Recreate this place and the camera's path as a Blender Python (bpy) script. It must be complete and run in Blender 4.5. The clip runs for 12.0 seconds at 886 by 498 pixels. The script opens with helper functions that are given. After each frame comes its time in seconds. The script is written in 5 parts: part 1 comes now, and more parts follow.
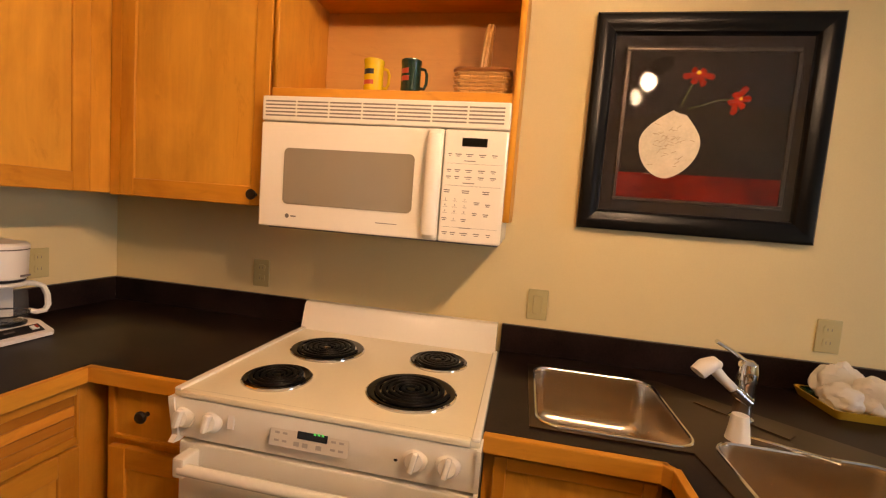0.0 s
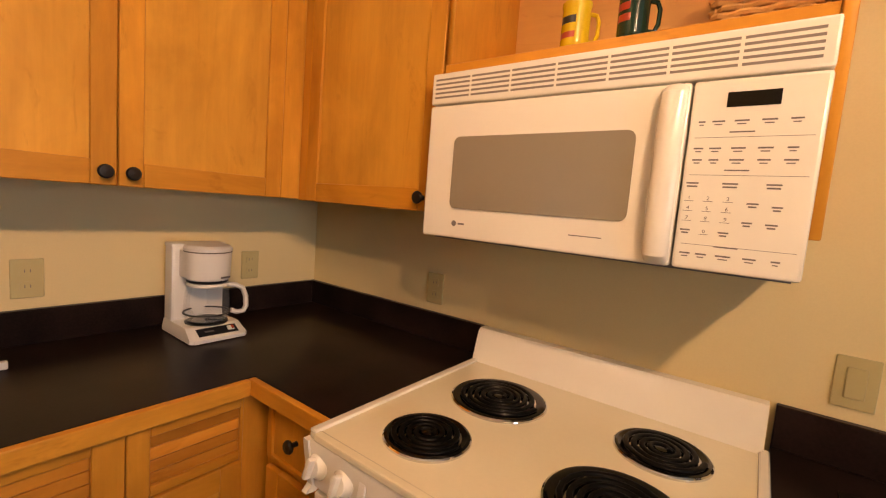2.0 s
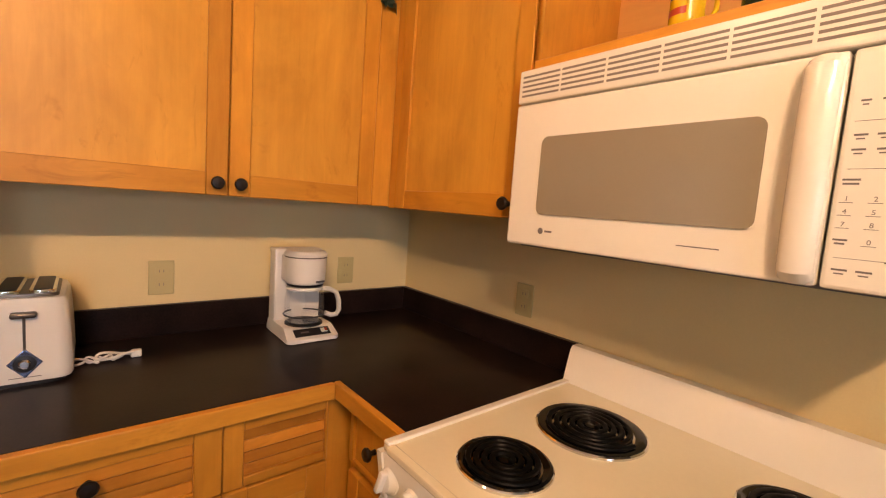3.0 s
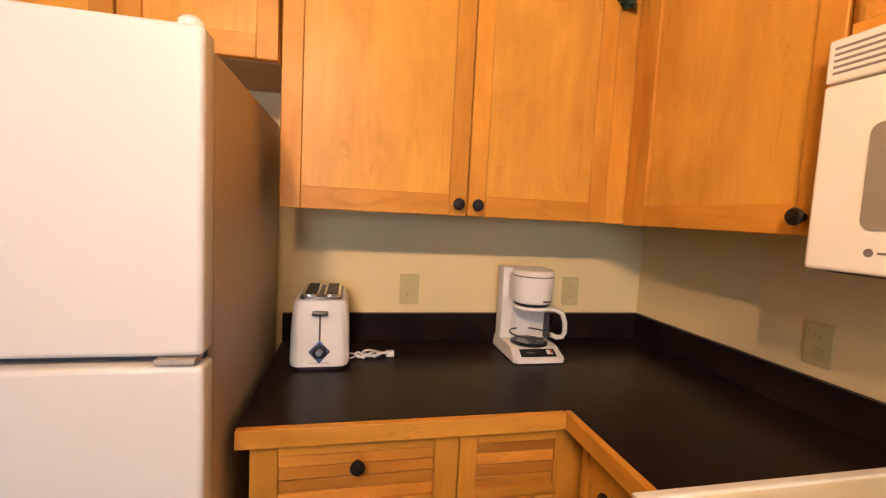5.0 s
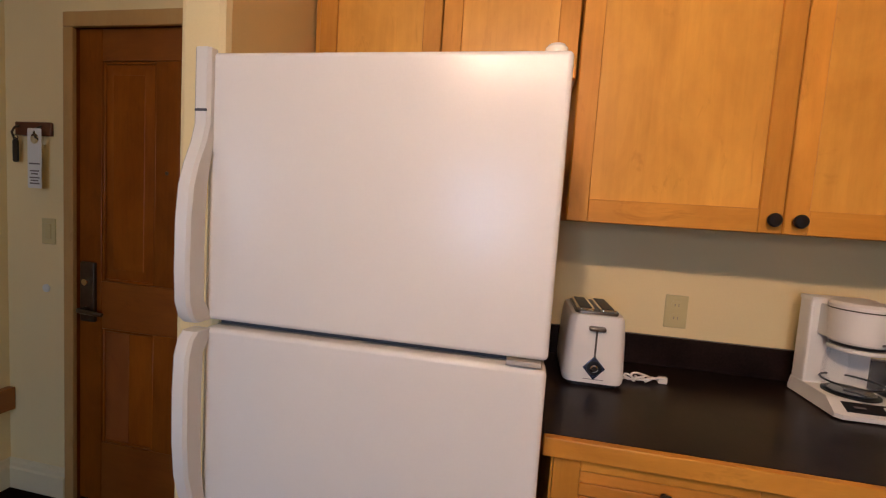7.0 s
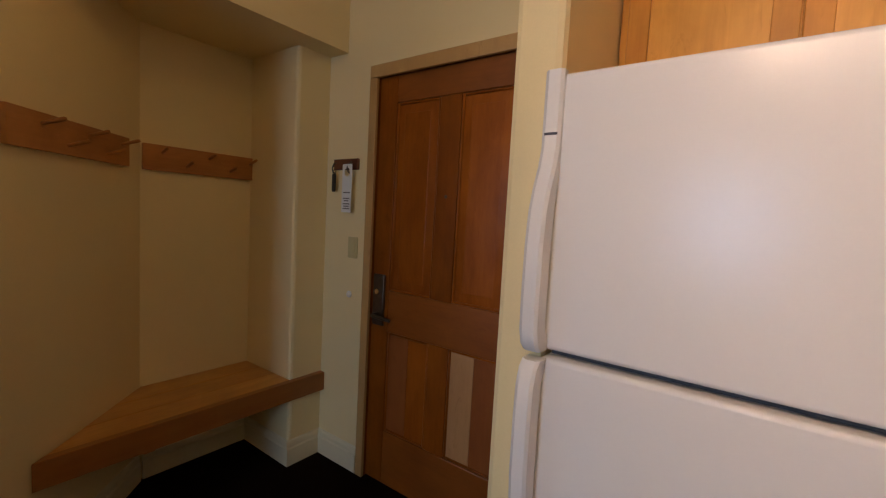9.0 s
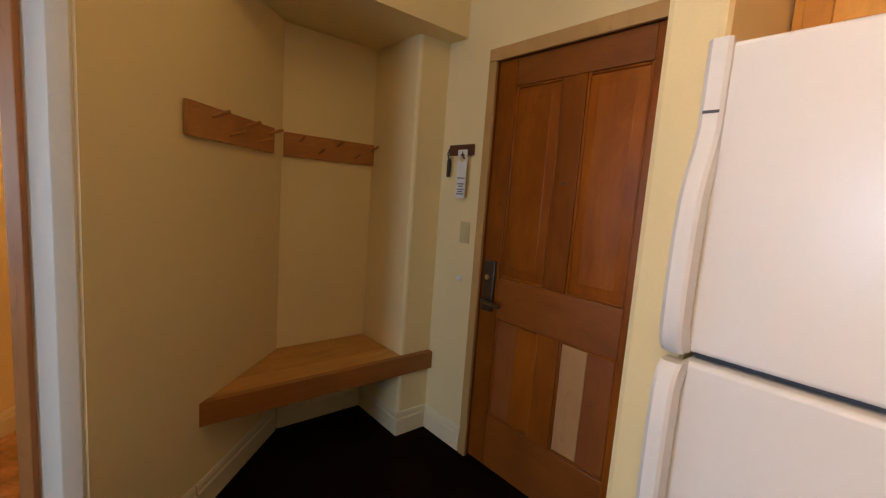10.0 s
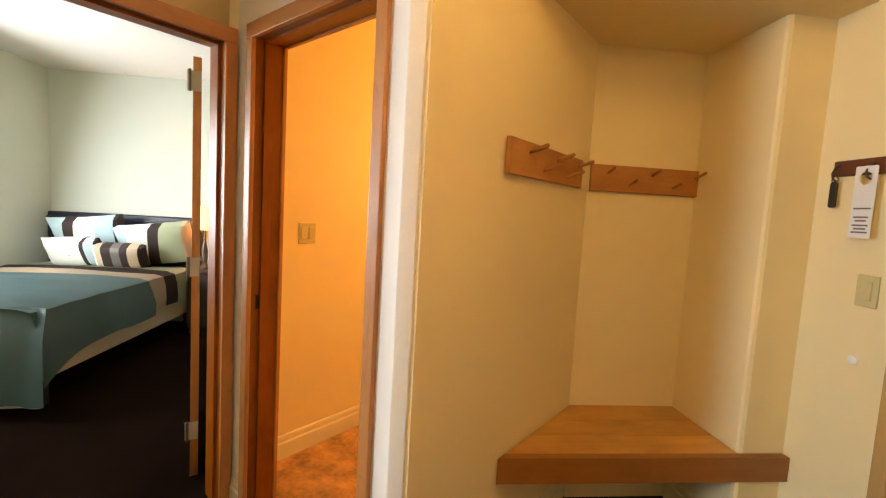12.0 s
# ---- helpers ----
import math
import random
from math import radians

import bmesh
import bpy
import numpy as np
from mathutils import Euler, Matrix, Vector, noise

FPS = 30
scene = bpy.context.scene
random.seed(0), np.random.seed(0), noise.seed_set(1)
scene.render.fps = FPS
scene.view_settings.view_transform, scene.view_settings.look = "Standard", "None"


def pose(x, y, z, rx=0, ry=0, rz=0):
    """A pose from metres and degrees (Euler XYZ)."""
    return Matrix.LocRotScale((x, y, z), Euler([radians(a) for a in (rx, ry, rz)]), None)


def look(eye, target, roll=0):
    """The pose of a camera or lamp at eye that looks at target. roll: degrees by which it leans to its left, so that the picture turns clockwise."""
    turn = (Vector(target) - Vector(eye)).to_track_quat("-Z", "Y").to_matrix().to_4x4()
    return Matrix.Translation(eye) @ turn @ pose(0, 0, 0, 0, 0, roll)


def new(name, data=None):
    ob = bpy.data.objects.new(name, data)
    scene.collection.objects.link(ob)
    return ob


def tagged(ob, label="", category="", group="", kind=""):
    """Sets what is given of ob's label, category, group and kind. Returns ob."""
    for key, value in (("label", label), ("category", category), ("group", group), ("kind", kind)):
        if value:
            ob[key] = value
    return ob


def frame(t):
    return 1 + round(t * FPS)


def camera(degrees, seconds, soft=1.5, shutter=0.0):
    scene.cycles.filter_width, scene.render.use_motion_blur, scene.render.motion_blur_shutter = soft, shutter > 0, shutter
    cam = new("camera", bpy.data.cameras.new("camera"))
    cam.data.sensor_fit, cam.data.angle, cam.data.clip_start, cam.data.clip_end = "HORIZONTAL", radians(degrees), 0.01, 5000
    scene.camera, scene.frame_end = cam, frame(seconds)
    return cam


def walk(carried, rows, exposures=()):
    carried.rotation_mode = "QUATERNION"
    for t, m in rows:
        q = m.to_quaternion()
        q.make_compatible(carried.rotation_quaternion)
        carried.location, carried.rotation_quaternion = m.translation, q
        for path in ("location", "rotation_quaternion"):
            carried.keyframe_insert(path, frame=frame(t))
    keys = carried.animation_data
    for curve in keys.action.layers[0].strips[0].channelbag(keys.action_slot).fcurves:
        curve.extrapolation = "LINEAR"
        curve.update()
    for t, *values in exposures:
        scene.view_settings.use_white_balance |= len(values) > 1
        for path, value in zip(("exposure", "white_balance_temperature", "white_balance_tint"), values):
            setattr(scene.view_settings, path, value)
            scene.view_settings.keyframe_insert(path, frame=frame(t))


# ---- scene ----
cam = camera(92.0, 12.0, soft=1.2)
PATH = [
    (0, (1.766, -1.594, 1.407), (1.404, 0.366, 1.239), 4.5),
    (0.5, (1.726, -1.509, 1.402), (1.208, 0.416, 1.242), 4.7),
    (1, (1.694, -1.45, 1.389), (1.043, 0.432, 1.202), 4.1),
    (1.5, (1.672, -1.345, 1.389), (0.785, 0.441, 1.239), 4.5),
    (2, (1.648, -1.232, 1.398), (0.463, 0.367, 1.203), 4.6),
    (2.5, (1.647, -1.18, 1.398), (0.279, 0.265, 1.192), 4.3),
    (4.5, (1.578, -1.146, 1.395), (-0.308, -0.504, 1.227), 3.6),
    (5, (1.568, -1.192, 1.389), (-0.38, -0.767, 1.225), 2.9),
    (5.5, (1.567, -1.231, 1.392), (-0.411, -0.991, 1.224), 2.5),
    (6, (1.568, -1.285, 1.396), (-0.424, -1.241, 1.225), 3.1),
    (6.5, (1.569, -1.372, 1.392), (-0.413, -1.563, 1.201), 4.3),
    (7, (1.565, -1.488, 1.377), (-0.392, -1.866, 1.219), 3.8),
    (7.5, (1.568, -1.589, 1.385), (-0.332, -2.183, 1.189), 4.2),
    (9.5, (1.622, -1.836, 1.381), (0.156, -3.185, 1.206), 3.4),
    (10, (1.639, -1.853, 1.376), (0.35, -3.363, 1.133), 4.2),
    (10.5, (1.647, -1.899, 1.376), (0.582, -3.579, 1.168), 4.8),
    (11, (1.661, -1.983, 1.385), (0.824, -3.793, 1.232), 4.5),
    (11.5, (1.68, -2.102, 1.384), (1.176, -4.03, 1.211), 3.5),
    (12, (1.701, -2.201, 1.379), (1.493, -4.183, 1.213), 3.3),
]
EXPOSURES = [
    (0.0, -0.42, 8500, 20), (1.0, -0.42, 8400, 20), (2.0, -0.48, 8250, 20), (2.5, -0.42, 8050, 20), (4.5, -0.04, 7300, 18), (5.5, -0.02, 6850, 16), (6.5, -0.38, 6450, 15),
    (7.0, -0.60, 6500, 17), (7.7, -0.85, 6500, 17), (9.5, -0.54, 6500, 15), (10.5, 0.38, 7350, 13), (11.0, 0.74, 8100, 13), (11.5, 0.97, 8300, 14), (12.0, 1.12, 8150, 13),
]
walk(cam, [(t, look(eye, target, roll)) for t, eye, target, roll in PATH], EXPOSURES)

# ---- light ----
world = bpy.data.worlds.new("world")
scene.world = world
world.use_nodes = True
sky = world.node_tree.nodes.new("ShaderNodeTexSky")
sky.sky_type, sky.sun_disc = "NISHITA", False
sky.sun_elevation, sky.sun_rotation = radians(38), radians(200)
world.node_tree.links.new(sky.outputs[0], world.node_tree.nodes["Background"].inputs["Color"])
world.node_tree.nodes["Background"].inputs["Strength"].default_value = 0.12


def lamp(name, kind, m, power, color, size=0.1, size_y=None, spot=None):
    data = bpy.data.lights.new(name, kind)
    data.energy, data.color = power, color
    if kind == "AREA":
        data.shape, data.size, data.size_y = "RECTANGLE", size, size_y or size
    else:
        data.shadow_soft_size = size
    if kind == "SPOT":
        data.spot_size, data.spot_blend = radians(spot), 1.0
    ob = new(name, data)
    ob.matrix_world = m
    return ob


WARM = (1.0, 0.66, 0.44)
DAY = (0.50, 0.69, 1.0)
BEDDAY = (0.70, 0.83, 1.0)
sun = bpy.data.lights.new("sun", "SUN")
sun.energy, sun.angle, sun.color = 2.5, radians(0.5), (1.0, 0.95, 0.88)
new("sun", sun).matrix_world = pose(0, 0, 6, 52, 0, 200)
HEADS = [((2.46, -1.44, 2.34), (1.3, -0.3, 1.40)), ((2.46, -1.80, 2.34), (0.3, -1.05, 1.7))]
for (eye, aim), power, cone in zip(HEADS, (84, 108), (142, 106)):
    lamp("track_bulb", "SPOT", look(eye, aim), power, WARM, 0.05, spot=cone)
KITCHEN_HEAD = ((0.98, -1.70, 2.34), (1.7, -0.1, 1.70))
lamp("kitchen_bulb", "SPOT", look(*KITCHEN_HEAD), 28, WARM, 0.03, spot=100)
# added fill that brightens the hall and bench nook, no lamp seen here
lamp("hall_bulb", "POINT", pose(1.15, -2.85, 2.48), 4.3, (1.0, 0.63, 0.21), 0.07)
lamp("window_daylight", "AREA", pose(5.96, -2.1, 1.5, 0, 72, 0), 56, DAY, 1.1, 0.8).data.spread = radians(150)
lamp("bedroom_daylight", "AREA", pose(5.38, -5.2, 1.5, 0, 74, 0), 66, BEDDAY, 1.3, 1.8)
lamp("bath_bulb", "POINT", pose(0.62, -5.02, 2.15), 30, (1.0, 0.55, 0.20), 0.08)
lamp("bedside_bulb", "POINT", pose(3.74, -6.95, 1.19), 4, (1.0, 0.6, 0.28), 0.05)


# ---- materials ----
class Mat:
    """A Principled material with colour variation at two scales and a bump."""

    def __init__(self, name, color, rough=0.5, metal=0.0, coat=0.0):
        self.m = bpy.data.materials.new(name)
        self.m.use_nodes = True
        self.t = self.m.node_tree
        self.b = self.t.nodes["Principled BSDF"]
        self.b.inputs["Base Color"].default_value = (*color, 1)
        self.b.inputs["Roughness"].default_value = rough
        self.b.inputs["Metallic"].default_value = metal
        self.b.inputs["Coat Weight"].default_value = coat
        self.color = color

    def node(self, kind, **ins):
        n = self.t.nodes.new(kind)
        for k, v in ins.items():
            n.inputs[k.replace("_", " ")].default_value = v
        return n

    def link(self, a, b):
        self.t.links.new(a, b)

    def coords(self, scale=(1, 1, 1), per_object=True):
        tc, mp = self.node("ShaderNodeTexCoord"), self.node("ShaderNodeMapping")
        mp.inputs["Scale"].default_value = scale
        self.link(tc.outputs["Object"], mp.inputs["Vector"])
        if per_object:
            oi, mul = self.node("ShaderNodeObjectInfo"), self.node("ShaderNodeVectorMath")
            mul.operation = "SCALE"
            mul.inputs[0].default_value = (7.3, 5.1, 9.7)
            self.link(oi.outputs["Random"], mul.inputs["Scale"])
            self.link(mul.outputs[0], mp.inputs["Location"])
        return mp.outputs[0]

    def mottle(self, scale=3.0, amount=0.12, fine=60.0, bump=0.05, stretch=(1, 1, 1), distance=0.002, spread=0.0):
        """Large and small variation of the colour, with relief from the small."""
        co = self.coords(stretch)
        big = self.node("ShaderNodeTexNoise", Scale=scale, Detail=4.0)
        small = self.node("ShaderNodeTexNoise", Scale=fine, Detail=3.0)
        self.link(co, big.inputs["Vector"]), self.link(co, small.inputs["Vector"])
        mix = self.node("ShaderNodeMix")
        mix.inputs[0].default_value = 0.35
        self.link(big.outputs[0], mix.inputs[2]), self.link(small.outputs[0], mix.inputs[3])
        ramp = self.node("ShaderNodeValToRGB")
        c = self.color
        ramp.color_ramp.elements[0].position, ramp.color_ramp.elements[1].position = 0.3, 0.7
        ramp.color_ramp.elements[0].color = (*[v * (1 - amount) for v in c], 1)
        ramp.color_ramp.elements[1].color = (*[min(1, v * (1 + amount)) for v in c], 1)
        self.link(mix.outputs[0], ramp.inputs[0])
        out = ramp.outputs[0]
        if spread:
            oi, hsv, mr = self.node("ShaderNodeObjectInfo"), self.node("ShaderNodeHueSaturation"), self.node("ShaderNodeMapRange")
            mr.inputs["To Min"].default_value, mr.inputs["To Max"].default_value = 1 - spread, 1 + spread
            self.link(oi.outputs["Random"], mr.inputs["Value"])
            self.link(mr.outputs[0], hsv.inputs["Value"])
            self.link(out, hsv.inputs["Color"])
            out = hsv.outputs[0]
        self.link(out, self.b.inputs["Base Color"])
        if bump:
            bp = self.node("ShaderNodeBump", Strength=bump, Distance=distance)
            self.link(small.outputs[0], bp.inputs["Height"])
            self.link(bp.outputs[0], self.b.inputs["Normal"])
        return self

    def wood(self, axis=2, amount=0.22, spread=0.08, figure=1.0):
        """Long grain along one axis, soft figure across it."""
        st = [14.0, 14.0, 14.0]
        st[axis] = 0.9
        co = self.coords(tuple(st))
        grain = self.node("ShaderNodeTexNoise", Scale=3.5, Detail=6.0, Roughness=0.65, Distortion=0.6)
        self.link(co, grain.inputs["Vector"])
        st2 = [2.2, 2.2, 2.2]
        st2[axis] = 1.1
        co2 = self.coords(tuple(st2))
        cloud = self.node("ShaderNodeTexNoise", Scale=2.6 * figure, Detail=5.0, Roughness=0.6, Distortion=0.5)
        self.link(co2, cloud.inputs["Vector"])
        mix = self.node("ShaderNodeMix")
        mix.inputs[0].default_value = 0.74
        self.link(grain.outputs[0], mix.inputs[2]), self.link(cloud.outputs[0], mix.inputs[3])
        ramp = self.node("ShaderNodeValToRGB")
        c, e = self.color, ramp.color_ramp.elements
        e[0].position, e[1].position = 0.32, 0.68
        e[0].color = (c[0] * (1 - amount), c[1] * (1 - amount * 1.35), c[2] * (1 - amount * 1.6), 1)
        e[1].color = (*[min(1, v * (1 + amount * 0.8)) for v in c], 1)
        self.link(mix.outputs[0], ramp.inputs[0])
        st3 = [9.0, 9.0, 9.0]
        st3[axis] = 3.0
        fleck = self.node("ShaderNodeTexNoise", Scale=1.6, Detail=4.0, Roughness=0.7, Distortion=1.0)
        self.link(self.coords(tuple(st3)), fleck.inputs["Vector"])
        cut = self.node("ShaderNodeMapRange")
        cut.inputs["From Min"].default_value, cut.inputs["From Max"].default_value = 0.60, 0.80
        self.link(fleck.outputs[0], cut.inputs["Value"])
        dark = self.node("ShaderNodeMix")
        dark.data_type = "RGBA"
        self.link(cut.outputs[0], dark.inputs[0])
        self.link(ramp.outputs[0], dark.inputs[6])
        dark.inputs[7].default_value = (c[0] * 0.72, c[1] * 0.62, c[2] * 0.55, 1)
        oi, hsv, mr = self.node("ShaderNodeObjectInfo"), self.node("ShaderNodeHueSaturation"), self.node("ShaderNodeMapRange")
        mr.inputs["To Min"].default_value, mr.inputs["To Max"].default_value = 1 - spread, 1 + spread
        self.link(oi.outputs["Random"], mr.inputs["Value"])
        self.link(mr.outputs[0], hsv.inputs["Value"])
        self.link(dark.outputs[2], hsv.inputs["Color"])
        self.link(hsv.outputs[0], self.b.inputs["Base Color"])
        bp = self.node("ShaderNodeBump", Strength=0.06, Distance=0.001)
        self.link(grain.outputs[0], bp.inputs["Height"])
        self.link(bp.outputs[0], self.b.inputs["Normal"])
        return self

    def emit(self, color, strength):
        self.b.inputs["Emission Color"].default_value = (*color, 1)
        self.b.inputs["Emission Strength"].default_value = strength
        return self


WALL = Mat("wall_paint", (0.78, 0.635, 0.345), 0.6).mottle(1.2, 0.04, 220, 0.16, distance=0.001).m
# cream wall colour whitened to carry the daylight on the bathroom doorway wall
DAYLIT_WALL = Mat("daylit_cream_paint", (0.78, 0.73, 0.62), 0.6).mottle(1.2, 0.04, 220, 0.16, distance=0.001).m
BEDWALL = Mat("bedroom_paint", (0.63, 0.67, 0.60), 0.7).mottle(1.2, 0.03, 220, 0.1, distance=0.001).m
CEIL = Mat("ceiling_paint", (0.80, 0.79, 0.76), 0.8).mottle(1.5, 0.03, 150, 0.2).m
TRIM = Mat("cream_trim", (0.72, 0.63, 0.42), 0.4).mottle(2, 0.04, 80, 0.03).m
CARPET = Mat("dark_carpet", (0.011, 0.006, 0.0042), 1.0).mottle(2.0, 0.4, 260, 0.9, distance=0.006).m
TILE = Mat("bath_tile", (0.42, 0.22, 0.095), 0.35).mottle(9, 0.6, 40, 0.05).m
MAPLE_Z = Mat("maple_upright", (0.62, 0.280, 0.043), 0.40).wood(2).m
MAPLE_X = Mat("maple_along_x", (0.62, 0.280, 0.043), 0.40).wood(0).m
MAPLE_Y = Mat("maple_along_y", (0.62, 0.280, 0.043), 0.40).wood(1).m
SLAT_X = Mat("maple_slat", (0.58, 0.245, 0.042), 0.38).wood(0, 0.26, 0.32).m
PANEL_Z = Mat("maple_panel", (0.69, 0.345, 0.060), 0.36).wood(2, 0.20, 0.05, 0.9).m
CAB_IN = Mat("maple_inside", (0.62, 0.33, 0.10), 0.45).wood(0, 0.12, 0.02).m
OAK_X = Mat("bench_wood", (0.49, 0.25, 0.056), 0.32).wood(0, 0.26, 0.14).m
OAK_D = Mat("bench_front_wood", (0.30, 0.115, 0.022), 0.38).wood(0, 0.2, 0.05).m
RACK_W = Mat("rack_wood", (0.40, 0.17, 0.042), 0.45).wood(0, 0.3, 0.08).m
LAUAN = Mat("pale_plywood", (0.52, 0.40, 0.26), 0.6).wood(1, 0.1, 0.03).m
FIR_Z = Mat("fir_upright", (0.265, 0.074, 0.006), 0.36).wood(2, 0.32, 0.22).m
FIR_Y = Mat("fir_across", (0.25, 0.072, 0.008), 0.36).wood(1, 0.25, 0.10).m
CASING = Mat("fir_casing", (0.42, 0.175, 0.050), 0.38).wood(2, 0.2, 0.06).m
CASING_U = Mat("fir_casing_head", (0.42, 0.175, 0.050), 0.38).wood(0, 0.2, 0.06).m
COUNTER = Mat("dark_laminate", (0.016, 0.0092, 0.0080), 0.28).mottle(7, 0.6, 160, 0.08, distance=0.0008).m
CARPET.node_tree.nodes["Principled BSDF"].inputs["Specular IOR Level"].default_value = 0.0
for m_, v_ in ((MAPLE_Z, 0.22), (MAPLE_X, 0.22), (MAPLE_Y, 0.22), (SLAT_X, 0.25), (PANEL_Z, 0.25), (FIR_Z, 0.25), (FIR_Y, 0.25), (WALL, 0.25)):
    m_.node_tree.nodes["Principled BSDF"].inputs["Specular IOR Level"].default_value = v_
SPLASH = COUNTER
WHITE = Mat("white_enamel", (0.84, 0.80, 0.70), 0.24, coat=0.3).mottle(2, 0.015, 90, 0.0).m
COOKTOP = Mat("almond_enamel", (0.86, 0.79, 0.59), 0.22, coat=0.4).mottle(3, 0.03, 90, 0.0).m
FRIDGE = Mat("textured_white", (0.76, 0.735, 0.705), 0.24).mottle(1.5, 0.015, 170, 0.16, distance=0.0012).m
# almond side colour with the brownish shade of that side mixed in
FRIDGE_SIDE = Mat("textured_almond_shaded", (0.52, 0.42, 0.33), 0.38).mottle(1.5, 0.03, 170, 0.22, distance=0.0012).m
PLASTIC = Mat("white_plastic", (0.80, 0.77, 0.71), 0.35).mottle(3, 0.015, 60, 0.0).m
IVORY = Mat("ivory_plastic", (0.55, 0.46, 0.22), 0.4).mottle(3, 0.02, 60, 0.0).m
BLACK = Mat("black_plastic", (0.012, 0.012, 0.013), 0.3).mottle(4, 0.2, 60, 0.0).m
KNOB = Mat("oiled_bronze", (0.018, 0.014, 0.012), 0.38, 0.5).mottle(20, 0.3, 120, 0.05).m
GREY = Mat("grey_print", (0.16, 0.14, 0.13), 0.5).mottle(8, 0.05, 60, 0.0).m
SLOT = Mat("slot_shadow", (0.22, 0.19, 0.16), 0.6).mottle(8, 0.05, 60, 0.0).m
GASKET = Mat("grey_gasket", (0.06, 0.06, 0.068), 0.6).mottle(8, 0.1, 60, 0.0).m
CHROME = Mat("chrome", (0.80, 0.80, 0.80), 0.08, 1.0).mottle(6, 0.02, 60, 0.0).m
STEEL = Mat("brushed_steel", (0.64, 0.54, 0.42), 0.24, 1.0).mottle(2, 0.06, 60, 0.05, stretch=(1, 14, 1)).m
# steel with the dark ceiling's reflection put into its colour
DECK = Mat("dark_reflection_steel", (0.10, 0.066, 0.045), 0.30, 1.0).mottle(3, 0.08, 60, 0.05).m
DIAMOND = Mat("blue_steel", (0.16, 0.19, 0.30), 0.25, 0.9).mottle(8, 0.1, 60, 0.0).m
KEYPAD = Mat("keypad_film", (0.70, 0.64, 0.54), 0.45).mottle(6, 0.03, 60, 0.0).m
PRINT = Mat("pale_print", (0.42, 0.38, 0.33), 0.5).mottle(8, 0.05, 60, 0.0).m
DARKMETAL = Mat("dark_metal", (0.13, 0.11, 0.09), 0.35, 0.9).mottle(12, 0.2, 60, 0.03).m
COIL = Mat("black_coil", (0.003, 0.003, 0.003), 0.35).mottle(30, 0.3, 160, 0.05).m
PAN = Mat("black_drip_pan", (0.004, 0.004, 0.004), 0.08).mottle(12, 0.3, 80, 0.0).m
MWGLASS = Mat("mesh_window", (0.29, 0.25, 0.185), 0.25, coat=0.6).mottle(6, 0.04, 700, 0.1, distance=0.0004).m
DISPLAY = Mat("display", (0.006, 0.006, 0.007), 0.08).mottle(6, 0.1, 60, 0.0).m
GREENLED = Mat("green_digits", (0.02, 0.25, 0.05), 0.5).emit((0.05, 0.9, 0.2), 0.8).m
GLASS = Mat("clear_glass", (0.95, 0.97, 0.97), 0.02)
GLASS.b.inputs["Transmission Weight"].default_value = 1.0
GLASS.b.inputs["IOR"].default_value = 1.2
GLASS = GLASS.m
THIN = Mat("thin_glass", (0.62, 0.66, 0.68), 0.04)
THIN.b.inputs["Alpha"].default_value = 0.08
THIN = THIN.m
NAVY = Mat("navy_leather", (0.010, 0.013, 0.028), 0.35).mottle(6, 0.2, 120, 0.1).m
TEAL = Mat("teal_satin", (0.085, 0.155, 0.160), 0.40).mottle(5, 0.12, 300, 0.3).m
TAN = Mat("tan_cotton", (0.50, 0.38, 0.27), 0.55).mottle(5, 0.06, 300, 0.3).m
BROWN = Mat("brown_cotton", (0.030, 0.016, 0.013), 0.8).mottle(5, 0.15, 300, 0.3).m
SAGE = Mat("sage_cotton", (0.36, 0.40, 0.26), 0.85).mottle(5, 0.06, 300, 0.3).m
LINEN = Mat("white_cotton", (0.72, 0.72, 0.68), 0.85).mottle(5, 0.04, 300, 0.3).m
ICE = Mat("ice_blue_cotton", (0.42, 0.56, 0.60), 0.8).mottle(5, 0.08, 300, 0.3).m
YELLOW = Mat("yellow_glaze", (0.72, 0.48, 0.03), 0.2, coat=0.4).mottle(8, 0.06, 60, 0.0).m
DGREEN = Mat("dark_green_glaze", (0.006, 0.030, 0.018), 0.18, coat=0.4).mottle(8, 0.1, 60, 0.0).m
RED = Mat("red_glaze", (0.45, 0.05, 0.02), 0.3).mottle(8, 0.1, 60, 0.0).m
WICKER = Mat("woven_wicker", (0.52, 0.27, 0.09), 0.5).mottle(20, 0.25, 120, 0.1, spread=0.15).m
WICKER_D = Mat("wicker_rim", (0.30, 0.11, 0.03), 0.4).mottle(20, 0.25, 120, 0.1).m
LEAF = Mat("dark_leaf", (0.012, 0.035, 0.014), 0.45).mottle(14, 0.3, 90, 0.1, spread=0.3).m
PIC_FRAME = Mat("black_lacquer", (0.004, 0.0035, 0.0035), 0.3).mottle(5, 0.2, 60, 0.02).m
MATBOARD = Mat("dark_matboard", (0.022, 0.015, 0.011), 0.7).mottle(8, 0.1, 200, 0.05).m
FILLET = Mat("bronze_fillet", (0.05, 0.035, 0.025), 0.35, 0.6).mottle(20, 0.2, 100, 0.02).m
PAINT_BG = Mat("umber_paint", (0.016, 0.010, 0.006), 0.6).mottle(7, 0.45, 60, 0.05).m
PAINT_RED = Mat("red_paint", (0.10, 0.007, 0.003), 0.6).mottle(9, 0.75, 50, 0.05, stretch=(0.6, 1, 3)).m
PAINT_VASE = Mat("ivory_paint", (0.62, 0.52, 0.36), 0.6).mottle(16, 0.14, 90, 0.1).m
